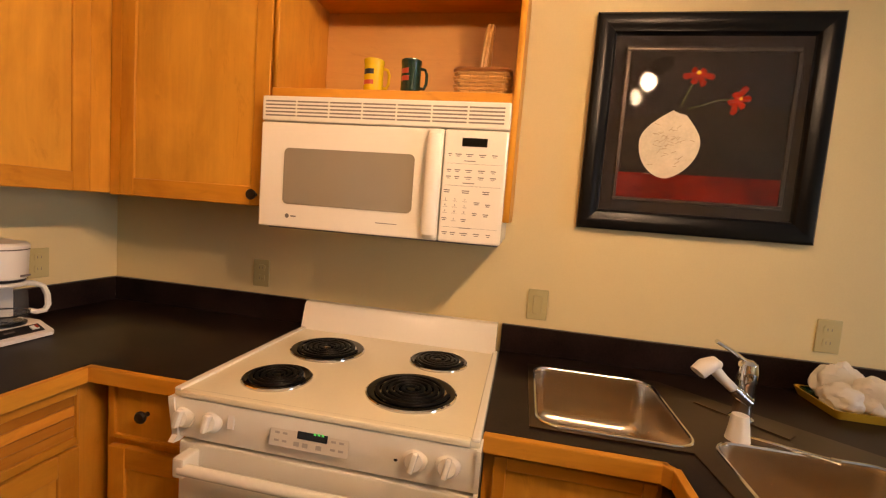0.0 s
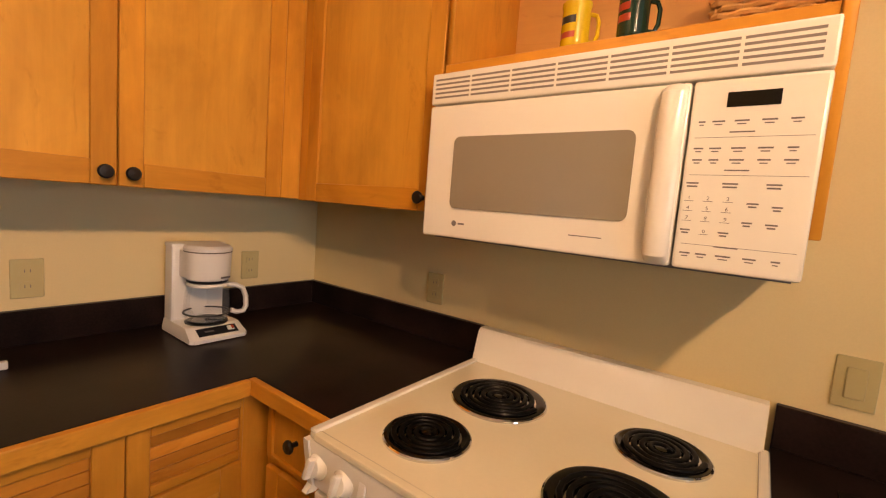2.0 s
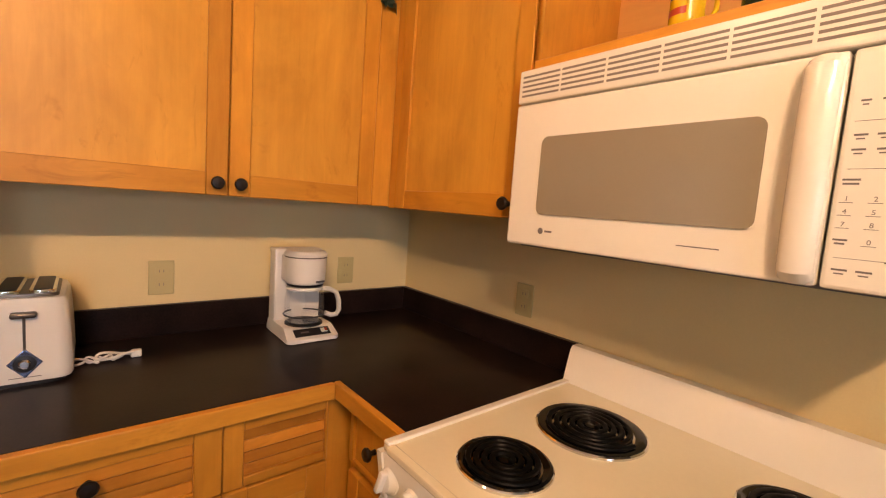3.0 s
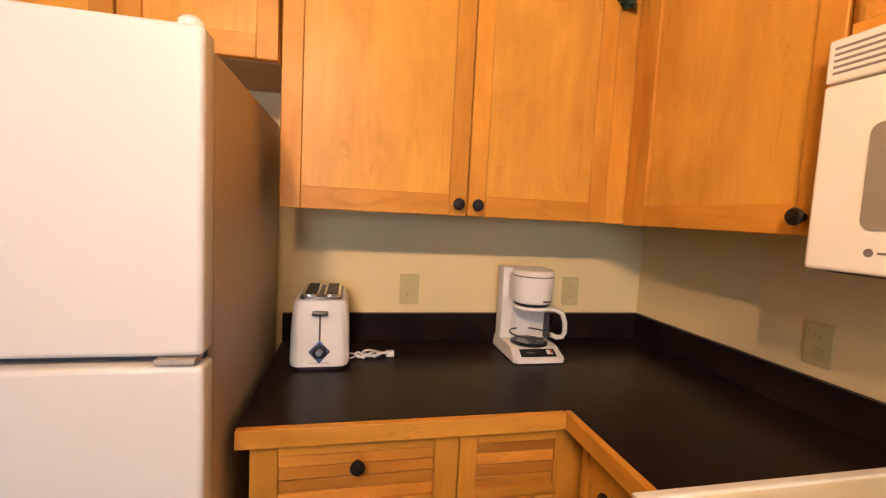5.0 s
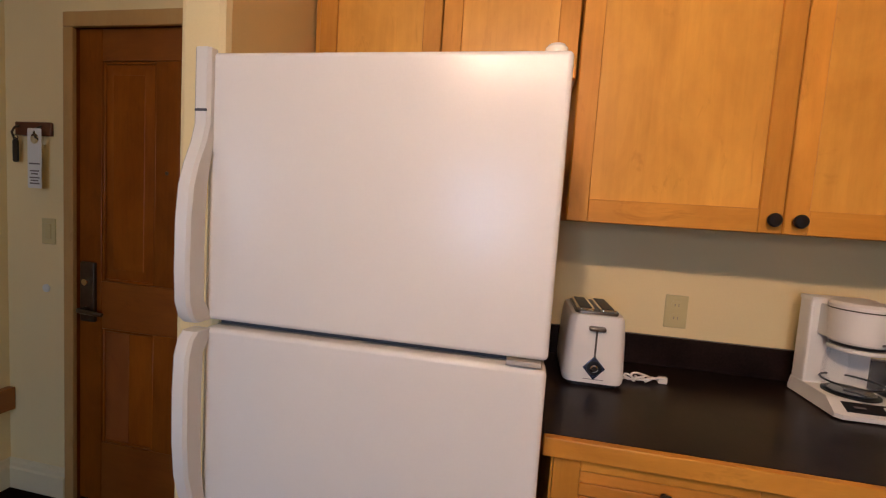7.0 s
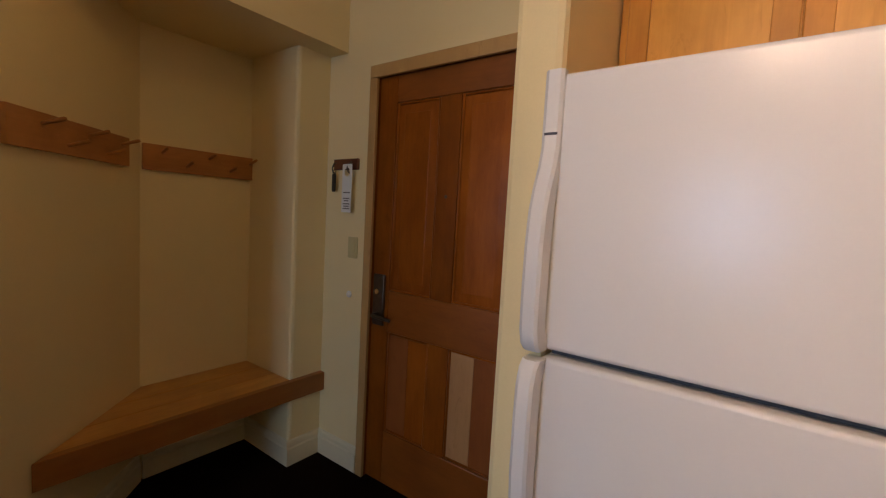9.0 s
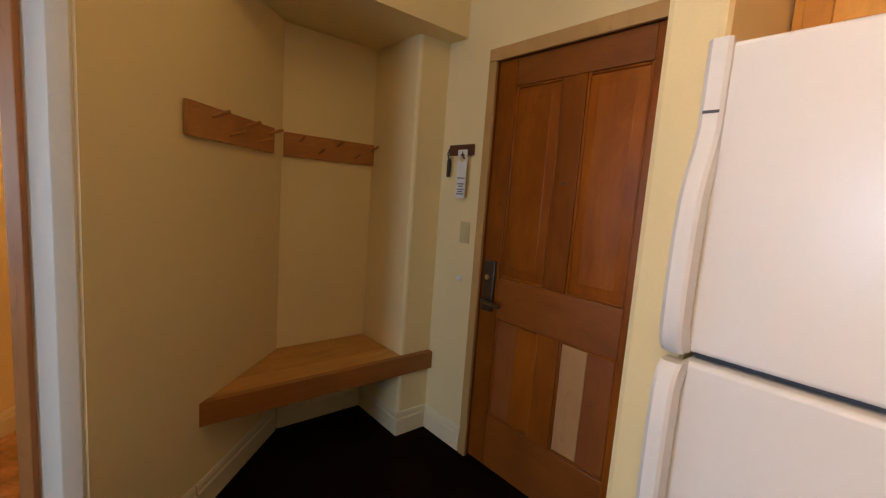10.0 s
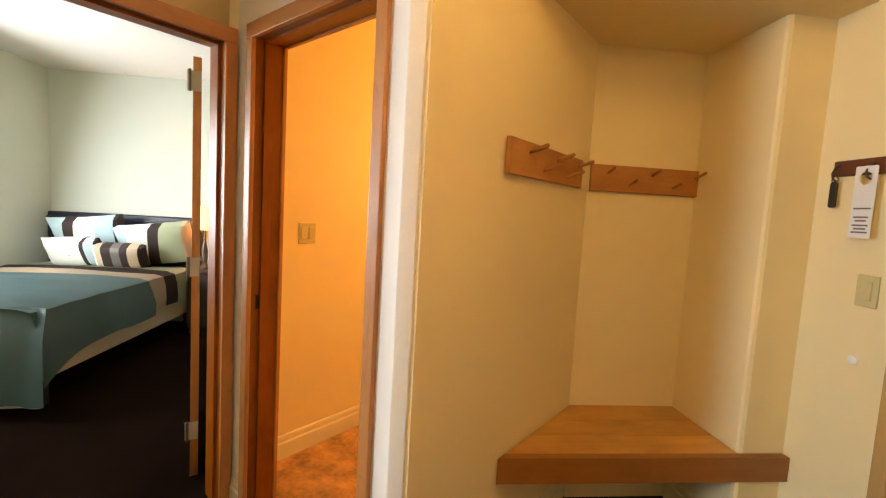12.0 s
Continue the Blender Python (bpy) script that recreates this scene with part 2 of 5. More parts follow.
PAINT_LINE = Mat("brown_paint", (0.36, 0.26, 0.15), 0.6).mottle(9, 0.1, 60, 0.0).m
PAINT_STEM = Mat("stem_paint", (0.08, 0.09, 0.035), 0.6).mottle(9, 0.1, 60, 0.0).m
PAINT_FLOWER = Mat("petal_paint", (0.26, 0.018, 0.006), 0.6).mottle(30, 0.4, 60, 0.0).m
TRAY = Mat("yellow_tray", (0.55, 0.34, 0.04), 0.4).mottle(8, 0.1, 60, 0.0).m
CLOTH = Mat("white_cloth", (0.74, 0.70, 0.62), 0.9).mottle(12, 0.06, 200, 0.3).m
SHADE = Mat("lamp_shade", (0.8, 0.6, 0.35), 0.8).emit((1.0, 0.42, 0.10), 2.2).m
PGLASS = Mat("picture_glass", (1, 1, 1), 0.0)
PGLASS.b.inputs["Transmission Weight"].default_value = 1.0
PGLASS.b.inputs["IOR"].default_value = 1.22
PGLASS = PGLASS.m
for m_, v_ in ((FRIDGE, 0.30), (COIL, 0.10), (PAN, 0.6), (PIC_FRAME, 0.2), (PAINT_RED, 0.06), (PAINT_FLOWER, 0.06), (PAINT_STEM, 0.06), (PAINT_VASE, 0.1), (COUNTER, 0.12), (MATBOARD, 0.1), (PAINT_BG, 0.1)):
    m_.node_tree.nodes["Principled BSDF"].inputs["Specular IOR Level"].default_value = v_
BULB_SOFT = Mat("frosted_bulb", (0.9, 0.9, 0.85), 0.4).emit((1.0, 0.8, 0.55), 6).m
BULB = Mat("lit_bulb", (0.9, 0.9, 0.85), 0.4).emit((1.0, 0.85, 0.62), 160).m


# ---- shapes ----
def bm_new():
    return bmesh.new()


def box(bm, x0, x1, y0, y1, z0, z1, bevel=0.0, seg=1):
    r = bmesh.ops.create_cube(bm, size=1.0)
    vs = r["verts"]
    for v in vs:
        v.co = ((x0 + x1) / 2 + v.co.x * (x1 - x0), (y0 + y1) / 2 + v.co.y * (y1 - y0), (z0 + z1) / 2 + v.co.z * (z1 - z0))
    if bevel:
        es = list({e for v in vs for e in v.link_edges})
        bmesh.ops.bevel(bm, geom=es, offset=bevel, segments=seg, affect="EDGES", profile=0.5)
    return bm


def prism(bm, pts, z0, z1, bevel=0.0):
    lo = [bm.verts.new((x, y, z0)) for x, y in pts]
    hi = [bm.verts.new((x, y, z1)) for x, y in pts]
    n = len(pts)
    bm.faces.new(list(reversed(lo)))
    top = bm.faces.new(hi)
    for i in range(n):
        bm.faces.new((lo[i], lo[(i + 1) % n], hi[(i + 1) % n], hi[i]))
    if bevel:
        bmesh.ops.bevel(bm, geom=list(top.edges), offset=bevel, segments=2, affect="EDGES", profile=0.5)
    return bm


def rounded(x0, x1, y0, y1, r, n=5):
    out = []
    for cx, cy, a0 in ((x1 - r, y1 - r, 0), (x0 + r, y1 - r, 90), (x0 + r, y0 + r, 180), (x1 - r, y0 + r, 270)):
        for i in range(n + 1):
            a = radians(a0 + 90 * i / n)
            out.append((cx + r * math.cos(a), cy + r * math.sin(a)))
    return out


def lathe(bm, profile, seg=24, m=None):
    """Turn a list of (radius, height) about the z axis."""
    rings = []
    for r, z in profile:
        rings.append([bm.verts.new((r * math.cos(2 * math.pi * i / seg), r * math.sin(2 * math.pi * i / seg), z)) for i in range(seg)])
    for a, b in zip(rings, rings[1:]):
        for i in range(seg):
            bm.faces.new((a[i], a[(i + 1) % seg], b[(i + 1) % seg], b[i]))
    if profile[0][0] > 1e-4:
        bm.faces.new(list(reversed(rings[0])))
    if profile[-1][0] > 1e-4:
        bm.faces.new(rings[-1])
    if m is not None:
        bmesh.ops.transform(bm, matrix=m, verts=[v for ring in rings for v in ring])
    return bm


def tube(bm, pts, r, seg=8, flat=1.0):
    """A round bar swept along points; r is one radius or one a point."""
    pts = [Vector(p) for p in pts]
    rs = r if isinstance(r, (list, tuple)) else [r] * len(pts)
    rings, up = [], None
    for i, p in enumerate(pts):
        d = (pts[min(i + 1, len(pts) - 1)] - pts[max(i - 1, 0)]).normalized()
        if up is None:
            up = Vector((0, 0, 1)) if abs(d.z) < 0.9 else Vector((1, 0, 0))
        side = d.cross(up).normalized()
        up = side.cross(d).normalized()
        rings.append([bm.verts.new(p + rs[i] * (math.cos(2 * math.pi * k / seg) * side + flat * math.sin(2 * math.pi * k / seg) * up)) for k in range(seg)])
    for a, b in zip(rings, rings[1:]):
        for k in range(seg):
            bm.faces.new((a[k], a[(k + 1) % seg], b[(k + 1) % seg], b[k]))
    bm.faces.new(list(reversed(rings[0])))
    bm.faces.new(rings[-1])
    return bm


def sheet(bm, outer, holes, z):
    """A flat face with holes."""
    es = []
    for loop in (outer, *holes):
        vs = [bm.verts.new((x, y, z)) for x, y in loop]
        es += [bm.edges.new((vs[i], vs[(i + 1) % len(vs)])) for i in range(len(vs))]
    bmesh.ops.triangle_fill(bm, use_beauty=True, use_dissolve=False, edges=es, normal=(0, 0, 1))
    return bm


def part(name, bm, mat, parent=None, label="", m=None, smooth=True):
    bmesh.ops.recalc_face_normals(bm, faces=bm.faces)
    me = bpy.data.meshes.new(name)
    bm.to_mesh(me)
    bm.free()
    me.materials.append(mat)
    if smooth:
        me.polygons.foreach_set("use_smooth", [True] * len(me.polygons))
        me.set_sharp_from_angle(angle=radians(35))
        total = sum(p.area for p in me.polygons)
        for p in me.polygons:
            if p.area > 0.03 * total and max(abs(c) for c in p.normal) > 0.9999:
                p.use_smooth = False
    ob = new(name, me)
    if parent is not None:
        ob.parent = parent
    if m is not None:
        ob.matrix_basis = m
    if label:
        ob["label"] = label
    return ob


def thing(name, m, label, category, group=""):
    ob = new(name)
    ob.empty_display_size = 0.05
    ob.matrix_basis = m
    return tagged(ob, label, category, group)


def structure(name, bm, mat, label, category, m=None):
    return tagged(part(name, bm, mat, None, "", m), label, category, kind="structure")


H = 2.65
BATH = pose(1.63, -3.365, 0, 0, 0, -45)  # along the bath wall, hall side at y = 0

# ---- the shell ----
structure("floor", box(bm_new(), -0.2, 6.2, -7.5, 0.2, -0.1, 0.0), CARPET, "dark brown cut-pile carpet floor", "floor")
structure("ceiling", box(bm_new(), -0.2, 6.2, -7.5, 0.2, H, H + 0.1), CEIL, "plain white painted ceiling", "ceiling")
structure("wall_north", box(bm_new(), -0.12, 6.12, 0.0, 0.12, 0, H), WALL, "cream painted kitchen wall behind the range", "wall")
structure("wall_west", box(bm_new(), -0.12, 0.0, -2.175, 0.0, 0, H), WALL, "cream painted wall above the counter", "wall")
r = 0.018
structure("wall_partition", prism(bm_new(), [(-0.12, -2.175), (-0.12, -2.298), (0.70 - r, -2.298), (0.70 - 0.3 * r, -2.298 + 0.3 * r), (0.70, -2.298 + r), (0.70, -2.175 - r), (0.70 - 0.3 * r, -2.175 - 0.3 * r), (0.70 - r, -2.175)], 0, H),
          WALL, "cream painted partition beside the refrigerator", "wall")
bm = bm_new()
box(bm, -0.06, 0.08, -4.17, -3.382, 0, H)
box(bm, -0.06, 0.08, -2.484, -2.298, 0, H)
box(bm, -0.06, 0.08, -3.382, -2.484, 2.05, H)
structure("wall_entry", bm, WALL, "cream painted wall round the entry door", "wall")
structure("wall_nook", box(bm_new(), -0.06, 0.825, -4.29, -4.17, 0, H), WALL, "cream painted back wall of the bench nook", "wall")
structure("wall_column", prism(bm_new(), [(0.08, -4.17), (0.28, -4.17), (0.28, -3.74 - r), (0.28 - 0.3 * r, -3.74 - 0.3 * r), (0.28 - r, -3.74), (0.08, -3.74)], 0, 2.2),
          WALL, "cream painted column at the nook corner", "wall")
structure("ceiling_soffit", prism(bm_new(), [(0.08, -3.60), (0.08, -4.17), (0.825, -4.17), (1.395, -3.60)], 2.2, H), WALL, "cream lowered ceiling over the bench nook", "ceiling")
structure("wall_diagonal", prism(bm_new(), [(0.0, -2.6), (0.12, -2.6), (0.12, -0.11), (0.075, -0.036), (0.054, -0.041), (0.036, -0.14), (0.020, -0.25), (0.009, -0.35), (0.003, -0.45), (0.0, -0.58)], 0, H), WALL, "cream painted diagonal wall with a peg rack", "wall", BATH)
bm = bm_new()
prism(bm, [(0.122, -0.12), (0.20, -0.12), (0.20, 0.0), (0.100, 0.0), (0.094, -0.002), (0.064, -0.030), (0.063, -0.037)], 0, H)
box(bm, 0.969, 1.104, -0.12, 0.0, 0, H)
box(bm, 0.20, 0.969, -0.12, 0.0, 2.05, H)
# the daylight on this cream wall is put into its paler colour
structure("wall_bath", bm, DAYLIT_WALL, "cream painted wall round the bathroom doorway, whitened for daylight", "wall", BATH)
bm = bm_new()
box(bm, 1.255, 1.30, -2.6, -0.12, 0, H)
box(bm, 1.104, 1.249, -0.12, 0.038, 0, H)
box(bm, 1.104, 1.249, 0.866, 1.5, 0, H)
box(bm, 1.104, 1.249, 0.038, 0.866, 2.05, H)
structure("wall_bedroom_door", bm, WALL, "cream painted wall round the bedroom doorway", "wall", BATH)
structure("wall_bath_end", box(bm_new(), 0.0, 1.30, -2.72, -2.6, 0, H), WALL, "cream painted end wall of the bathroom", "wall", BATH)
structure("floor_bath", box(bm_new(), 0.12, 1.255, -2.6, -0.05, 0.0, 0.008), TILE, "orange brown stone tile bathroom floor", "floor", BATH)
structure("wall_bedroom_south", box(bm_new(), 0.6, 5.54, -7.32, -7.2, 0, H), BEDWALL, "pale green painted wall behind the bed", "wall")
structure("wall_bedroom_west", box(bm_new(), 0.6, 0.72, -7.2, -6.05, 0, H), BEDWALL, "pale green painted bedroom wall", "wall")
structure("wall_bedroom_north", box(bm_new(), 3.50, 6.12, -3.27, -3.15, 0, H), WALL, "plain painted wall between bedroom and living room", "wall")


def window_wall(name, x0, x1, y0, y1, wy0, wy1, mat, label):
    bm = bm_new()
    box(bm, x0, x1, y0, wy0, 0, H)
    box(bm, x0, x1, wy1, y1, 0, H)
    box(bm, x0, x1, wy0, wy1, 0, 0.85)
    box(bm, x0, x1, wy0, wy1, 2.15, H)
    structure(name, bm, mat, label, "wall")


window_wall("wall_east", 6.0, 6.12, -3.15, 0.0, -2.6, -1.6, WALL, "cream painted living room wall with a window")
window_wall("wall_bedroom_east", 5.42, 5.54, -7.2, -3.27, -6.1, -4.3, BEDWALL, "pale green painted bedroom wall with a window")


def window_unit(name, x, y0, y1):
    w = tagged(new(name), "white framed window with a clear pane", "window", kind="structure")
    w.matrix_basis = pose(x, (y0 + y1) / 2, 0.85)
    h = (y1 - y0) / 2
    bm = bm_new()
    box(bm, 0, 0.06, -h, -h + 0.05, 0, 1.3), box(bm, 0, 0.06, h - 0.05, h, 0, 1.3)
    box(bm, 0, 0.06, -h + 0.05, h - 0.05, 0, 0.05), box(bm, 0, 0.06, -h + 0.05, h - 0.05, 1.25, 1.3), box(bm, 0, 0.06, -0.02, 0.02, 0.05, 1.25)
    part("window_frame", bm, TRIM, w)
    pane = part("pane", box(bm_new(), 0.028, 0.034, -h + 0.05, h - 0.05, 0.05, 1.25), GLASS, w)
    pane.visible_shadow = False


window_unit("window_1", 6.05, -2.6, -1.6)
window_unit("window_2", 5.47, -6.1, -4.3)


# ---- trim ----
def baseboard(length, m, label="cream moulded baseboard along the wall"):
    """Runs along local x, with its face towards local +y."""
    bm = bm_new()
    prof = [(0, 0), (0.016, 0), (0.016, 0.092), (0.011, 0.100), (0.011, 0.120), (0.007, 0.132), (0, 0.136)]
    a = [bm.verts.new((0, y, z)) for y, z in prof]
    b = [bm.verts.new((length, y, z)) for y, z in prof]
    n = len(prof)
    for i in range(n):
        bm.faces.new((a[i], a[(i + 1) % n], b[(i + 1) % n], b[i]))
    bm.faces.new(a), bm.faces.new(b)
    structure("baseboard", bm, TRIM, label, "baseboard", m)


baseboard(0.32, pose(0.08, -3.42, 0, 0, 0, -90))
baseboard(0.216, pose(0.08, -3.74, 0))
baseboard(0.43, pose(0.28, -3.74, 0, 0, 0, -90))
baseboard(0.52, pose(0.296, -4.17, 0))
baseboard(0.668, BATH @ pose(0, -1.12, 0, 0, 0, 90))
baseboard(0.395, BATH @ pose(0.002, -0.45, 0, 0, 0, 83.1))
baseboard(0.07, BATH @ pose(0.10, 0, 0))
baseboard(2.45, BATH @ pose(1.255, -2.58, 0, 0, 0, 90))
baseboard(0.085, BATH @ pose(1.0, 0, 0))


def doorway(name, w, m, label, thick=0.12, head=2.035, back=True):
    """Casing and jambs of an opening from local x = 0 to w, hall side at y = 0."""
    d = tagged(new(name), label, "door frame", kind="structure")
    d.matrix_basis = m
    j = 0.018
    for y0, y1 in ((0.0, 0.019),) + (((-thick - 0.019, -thick),) if back else ()):
        for x0, x1 in ((-0.044, 0.005), (w - 0.005, w + 0.044)):
            part("casing", box(bm_new(), x0, x1, y0, y1, 0, head - 0.006, 0.004, 2), CASING, d)
        part("head_casing", box(bm_new(), -0.044, w + 0.044, y0, y1, head - 0.006, head + 0.055, 0.004, 2), CASING_U, d)
    for x0, x1 in ((-0.014, 0.0), (w, w + 0.014)):
        part("jamb", box(bm_new(), x0, x1, -thick, 0, 0, head), FIR_Z, d)
    part("head_jamb", box(bm_new(), 0.0, w, -thick, 0, head, head + 0.014), FIR_Y, d)
    for x0, x1 in ((0.0, 0.012), (w - 0.012, w)):
        part("door_stop", box(bm_new(), x0, x1, -thick * 0.62, -thick * 0.3, 0, head - 0.012), FIR_Z, d)
    part("door_stop", box(bm_new(), 0.0, w, -thick * 0.62, -thick * 0.3, head - 0.012, head), FIR_Y, d)
    return d


bath_frame = doorway("door_frame_1", 0.741, BATH @ pose(0.214, 0, 0), "stained fir door frame of the bathroom doorway")
bed_frame = doorway("door_frame_2", 0.80, BATH @ pose(1.104, 0.052, 0, 0, 0, 90), "stained fir door frame of the bedroom doorway", 0.145, back=False)
part("strike_plate", box(bm_new(), 0.7395, 0.7412, -0.048, -0.020, 0.93, 0.99), KNOB, bath_frame, "dark strike plate")


# ---- kitchen: counters ----
TOP = 0.914
W_IN, N_IN = 0.622, -0.636   # inner counter edges, behind the wooden nosing
SINK_OUT = [(1.822, -0.132), (2.23, -0.132), (2.66, -0.46), (2.66, -0.965), (2.225, -0.965), (2.185, -0.585), (1.822, -0.585)]
EASTX, PEN = 2.135, -1.45


def slab(name, outer, holes, label):
    bm = bm_new()
    sheet(bm, outer, holes, TOP)
    sheet(bm, outer, holes, TOP - 0.038)
    for loop in (outer, *holes):
        n = len(loop)
        for i in range(n):
            (ax, ay), (bx, by) = loop[i], loop[(i + 1) % n]
            bm.faces.new([bm.verts.new(v) for v in ((ax, ay, TOP), (bx, by, TOP), (bx, by, TOP - 0.038), (ax, ay, TOP - 0.038))])
    bmesh.ops.remove_doubles(bm, verts=bm.verts, dist=1e-5)
    return tagged(part(name, bm, COUNTER, None, "", None), label, "countertop")


left_top = slab("countertop", [(0.0, 0.0), (0.0, -1.415), (W_IN, -1.415), (W_IN, N_IN), (0.953, N_IN), (0.953, 0.0)], [],
                "dark charcoal laminate corner countertop with maple nosing")
right_top = slab("countertop", [(1.719, 0.0), (1.719, N_IN), (EASTX - 0.03, N_IN), (EASTX, N_IN - 0.03), (EASTX, PEN), (2.95, PEN), (2.95, 0.0)], [SINK_OUT],
                 "dark charcoal laminate countertop holding the corner sink")


def nosing(parent, pts):
    """Wooden edge strip along a line of points."""
    for (ax, ay), (bx, by) in zip(pts, pts[1:]):
        d = Vector((bx - ax, by - ay, 0))
        a = math.degrees(math.atan2(d.y, d.x))
        bm = box(bm_new(), 0, d.length, -0.02, 0.0, -0.043, 0.001, 0.004, 2)
        part("nosing", bm, MAPLE_X, parent, "honey maple edge strip", pose(ax, ay, TOP, 0, 0, a))


nosing(left_top, [(W_IN + 0.001, -1.417), (W_IN + 0.001, -0.6565)])
nosing(left_top, [(W_IN + 0.002, N_IN), (0.953, N_IN)])
nosing(right_top, [(1.719, N_IN), (EASTX - 0.02, N_IN)])
nosing(right_top, [(EASTX - 0.028, N_IN), (EASTX - 0.006, N_IN - 0.022)])
nosing(right_top, [(EASTX, N_IN - 0.02), (EASTX, PEN)])
part("backsplash", box(bm_new(), 0.0, 0.02, -1.415, -0.02, TOP, 1.015, 0.002), SPLASH, left_top)
part("backsplash", box(bm_new(), 0.0, 0.953, -0.02, 0.0, TOP, 1.015, 0.002), SPLASH, left_top)
part("backsplash", box(bm_new(), 1.719, 2.95, -0.02, 0.0, TOP, 1.015, 0.002), SPLASH, right_top)


# ---- kitchen: cabinets ----
def knob(parent, x, y, z, rz):
    prof = [(0.007, 0), (0.006, 0.010), (0.009, 0.016), (0.0165, 0.020), (0.0175, 0.025), (0.014, 0.030), (0.0, 0.032)]
    part("knob", lathe(bm_new(), prof, 18), KNOB, parent, "dark bronze round knob", pose(x, y, z, 0, 0, rz) @ pose(0, 0, 0, -90))


def shaker(parent, name, w, h, m, rail=0.062, stile=0.055, slats=0, knob_at=None, first=None):
    """A framed door in the local xz plane, its face towards local +y."""
    t = 0.020
    left = stile if first is None else first
    if slats:
        door = part(name, box(bm_new(), left, w - stile, 0, 0.002, rail, h - rail), MAPLE_Z, parent, "", m)
        step = (h - 2 * rail) / slats
        for i in range(slats):
            part("slat", box(bm_new(), left, w - stile, 0.002, 0.012, 0, step - 0.0015, 0.002), SLAT_X, door, "", pose(0, 0, rail + i * step))
    else:
        door = part(name, box(bm_new(), left, w - stile, 0.002, 0.011, rail, h - rail), PANEL_Z, parent, "", m)
    for x0, x1 in ((0, left), (w - stile, w)):
        part("stile", box(bm_new(), x0, x1, 0, t, 0, h, 0.0025), MAPLE_Z, door)
    for z0, z1 in ((0, rail), (h - rail, h)):
        part("rail", box(bm_new(), left, w - stile, 0, t - 0.0004, z0, z1, 0.002), MAPLE_X, door)
    if knob_at:
        knob(door, knob_at[0], t, knob_at[1], 0)
    return door


def carcass(parent, x0, x1, y0, y1, z0, z1, mat=None):
    part("body", box(bm_new(), x0, x1, y0, y1, z0, z1, 0.0015), mat or MAPLE_Z, parent)


CB, CT = 1.385, 2.148
cab = thing("wall_cabinet", pose(0, -0.33, CB), "honey maple two-door wall cabinet over the counter", "cabinet", "kitchen wall cabinets")
carcass(cab, 0.003, 0.315, -1.055, 0.325, 0, CT - CB)
shaker(cab, "door", 0.452, CT - CB, pose(0.315, -0.072, 0, 0, 0, -90), knob_at=(0.427, 0.034))
shaker(cab, "door", 0.527, CT - CB, pose(0.315, -0.527, 0, 0, 0, -90), knob_at=(0.030, 0.034))
part("corner_stile", box(bm_new(), 0.315, 0.333, -0.070, 0.0, 0, CT - CB, 0.002), MAPLE_Z, cab)
cab = thing("wall_cabinet", pose(0.335, 0, CB), "honey maple single-door wall cabinet beside the microwave", "cabinet", "kitchen wall cabinets")
carcass(cab, 0.0, 0.606, -0.315, -0.003, -0.004, CT - CB)
shaker(cab, "door", 0.560, CT - CB, pose(0.602, -0.315, -0.003, 0, 0, 180), knob_at=(0.036, 0.036))
part("corner_stile", box(bm_new(), 0.0, 0.040, -0.333, -0.315, -0.004, CT - CB, 0.002), MAPLE_Z, cab)
cab = thing("wall_cabinet", pose(0, -1.39, 1.768), "honey maple short two-door cabinet above the refrigerator", "cabinet", "kitchen wall cabinets")
carcass(cab, 0.003, 0.315, -0.780, 0.0, 0, CT - 1.768)
part("underside", box(bm_new(), 0.006, 0.312, -0.776, -0.004, -0.003, 0.0), LAUAN, cab, "pale plywood underside")
shaker(cab, "door", 0.375, CT - 1.768, pose(0.315, -0.003, 0, 0, 0, -90))
shaker(cab, "door", 0.375, CT - 1.768, pose(0.315, -0.382, 0, 0, 0, -90))

shelf = thing("open_shelf_cabinet", pose(0.945, 0, 1.752), "open maple shelf cabinet above the microwave", "cabinet", "kitchen wall cabinets")
part("bottom_board", box(bm_new(), 0.0, 0.755, -0.335, -0.003, -0.022, 0.008, 0.002), MAPLE_X, shelf)
part("back_board", box(bm_new(), 0.018, 0.755, -0.012, -0.003, 0.008, 0.376), CAB_IN, shelf)
part("top_board", box(bm_new(), 0.0, 0.755, -0.335, -0.003, 0.378, 0.396), MAPLE_X, shelf)
part("side_panel", box(bm_new(), 0.0, 0.018, -0.335, -0.003, 0.008, 0.378), MAPLE_Z, shelf)
part("side_panel", box(bm_new(), 0.757, 0.776, -0.338, -0.003, -0.36, 0.396, 0.002), MAPLE_Z, shelf, "tall maple end panel")

BF = 0.602
base = thing("base_cabinet", pose(0, -0.66, 0), "honey maple base cabinet with a slatted drawer and door fronts", "cabinet", "kitchen base cabinets")
part("body", box(bm_new(), 0.003, BF, -0.734, 0.655, 0.10, TOP - 0.040), MAPLE_Z, base)
part("toe_kick", box(bm_new(), 0.003, BF - 0.07, -0.734, 0.655, 0.0, 0.10), BLACK, base)
shaker(base, "drawer_front", 0.468, 0.166, pose(BF, -0.262, 0.697, 0, 0, -90), 0.024, 0.058, 4, (0.238, 0.118))
shaker(base, "door", 0.468, 0.57, pose(BF, -0.262, 0.12, 0, 0, -90))
shaker(base, "blind_front", 0.258, 0.166, pose(BF, -0.002, 0.697, 0, 0, -90), 0.024, 0.045, 4, first=0.008)
shaker(base, "door", 0.258, 0.57, pose(BF, -0.002, 0.12, 0, 0, -90))
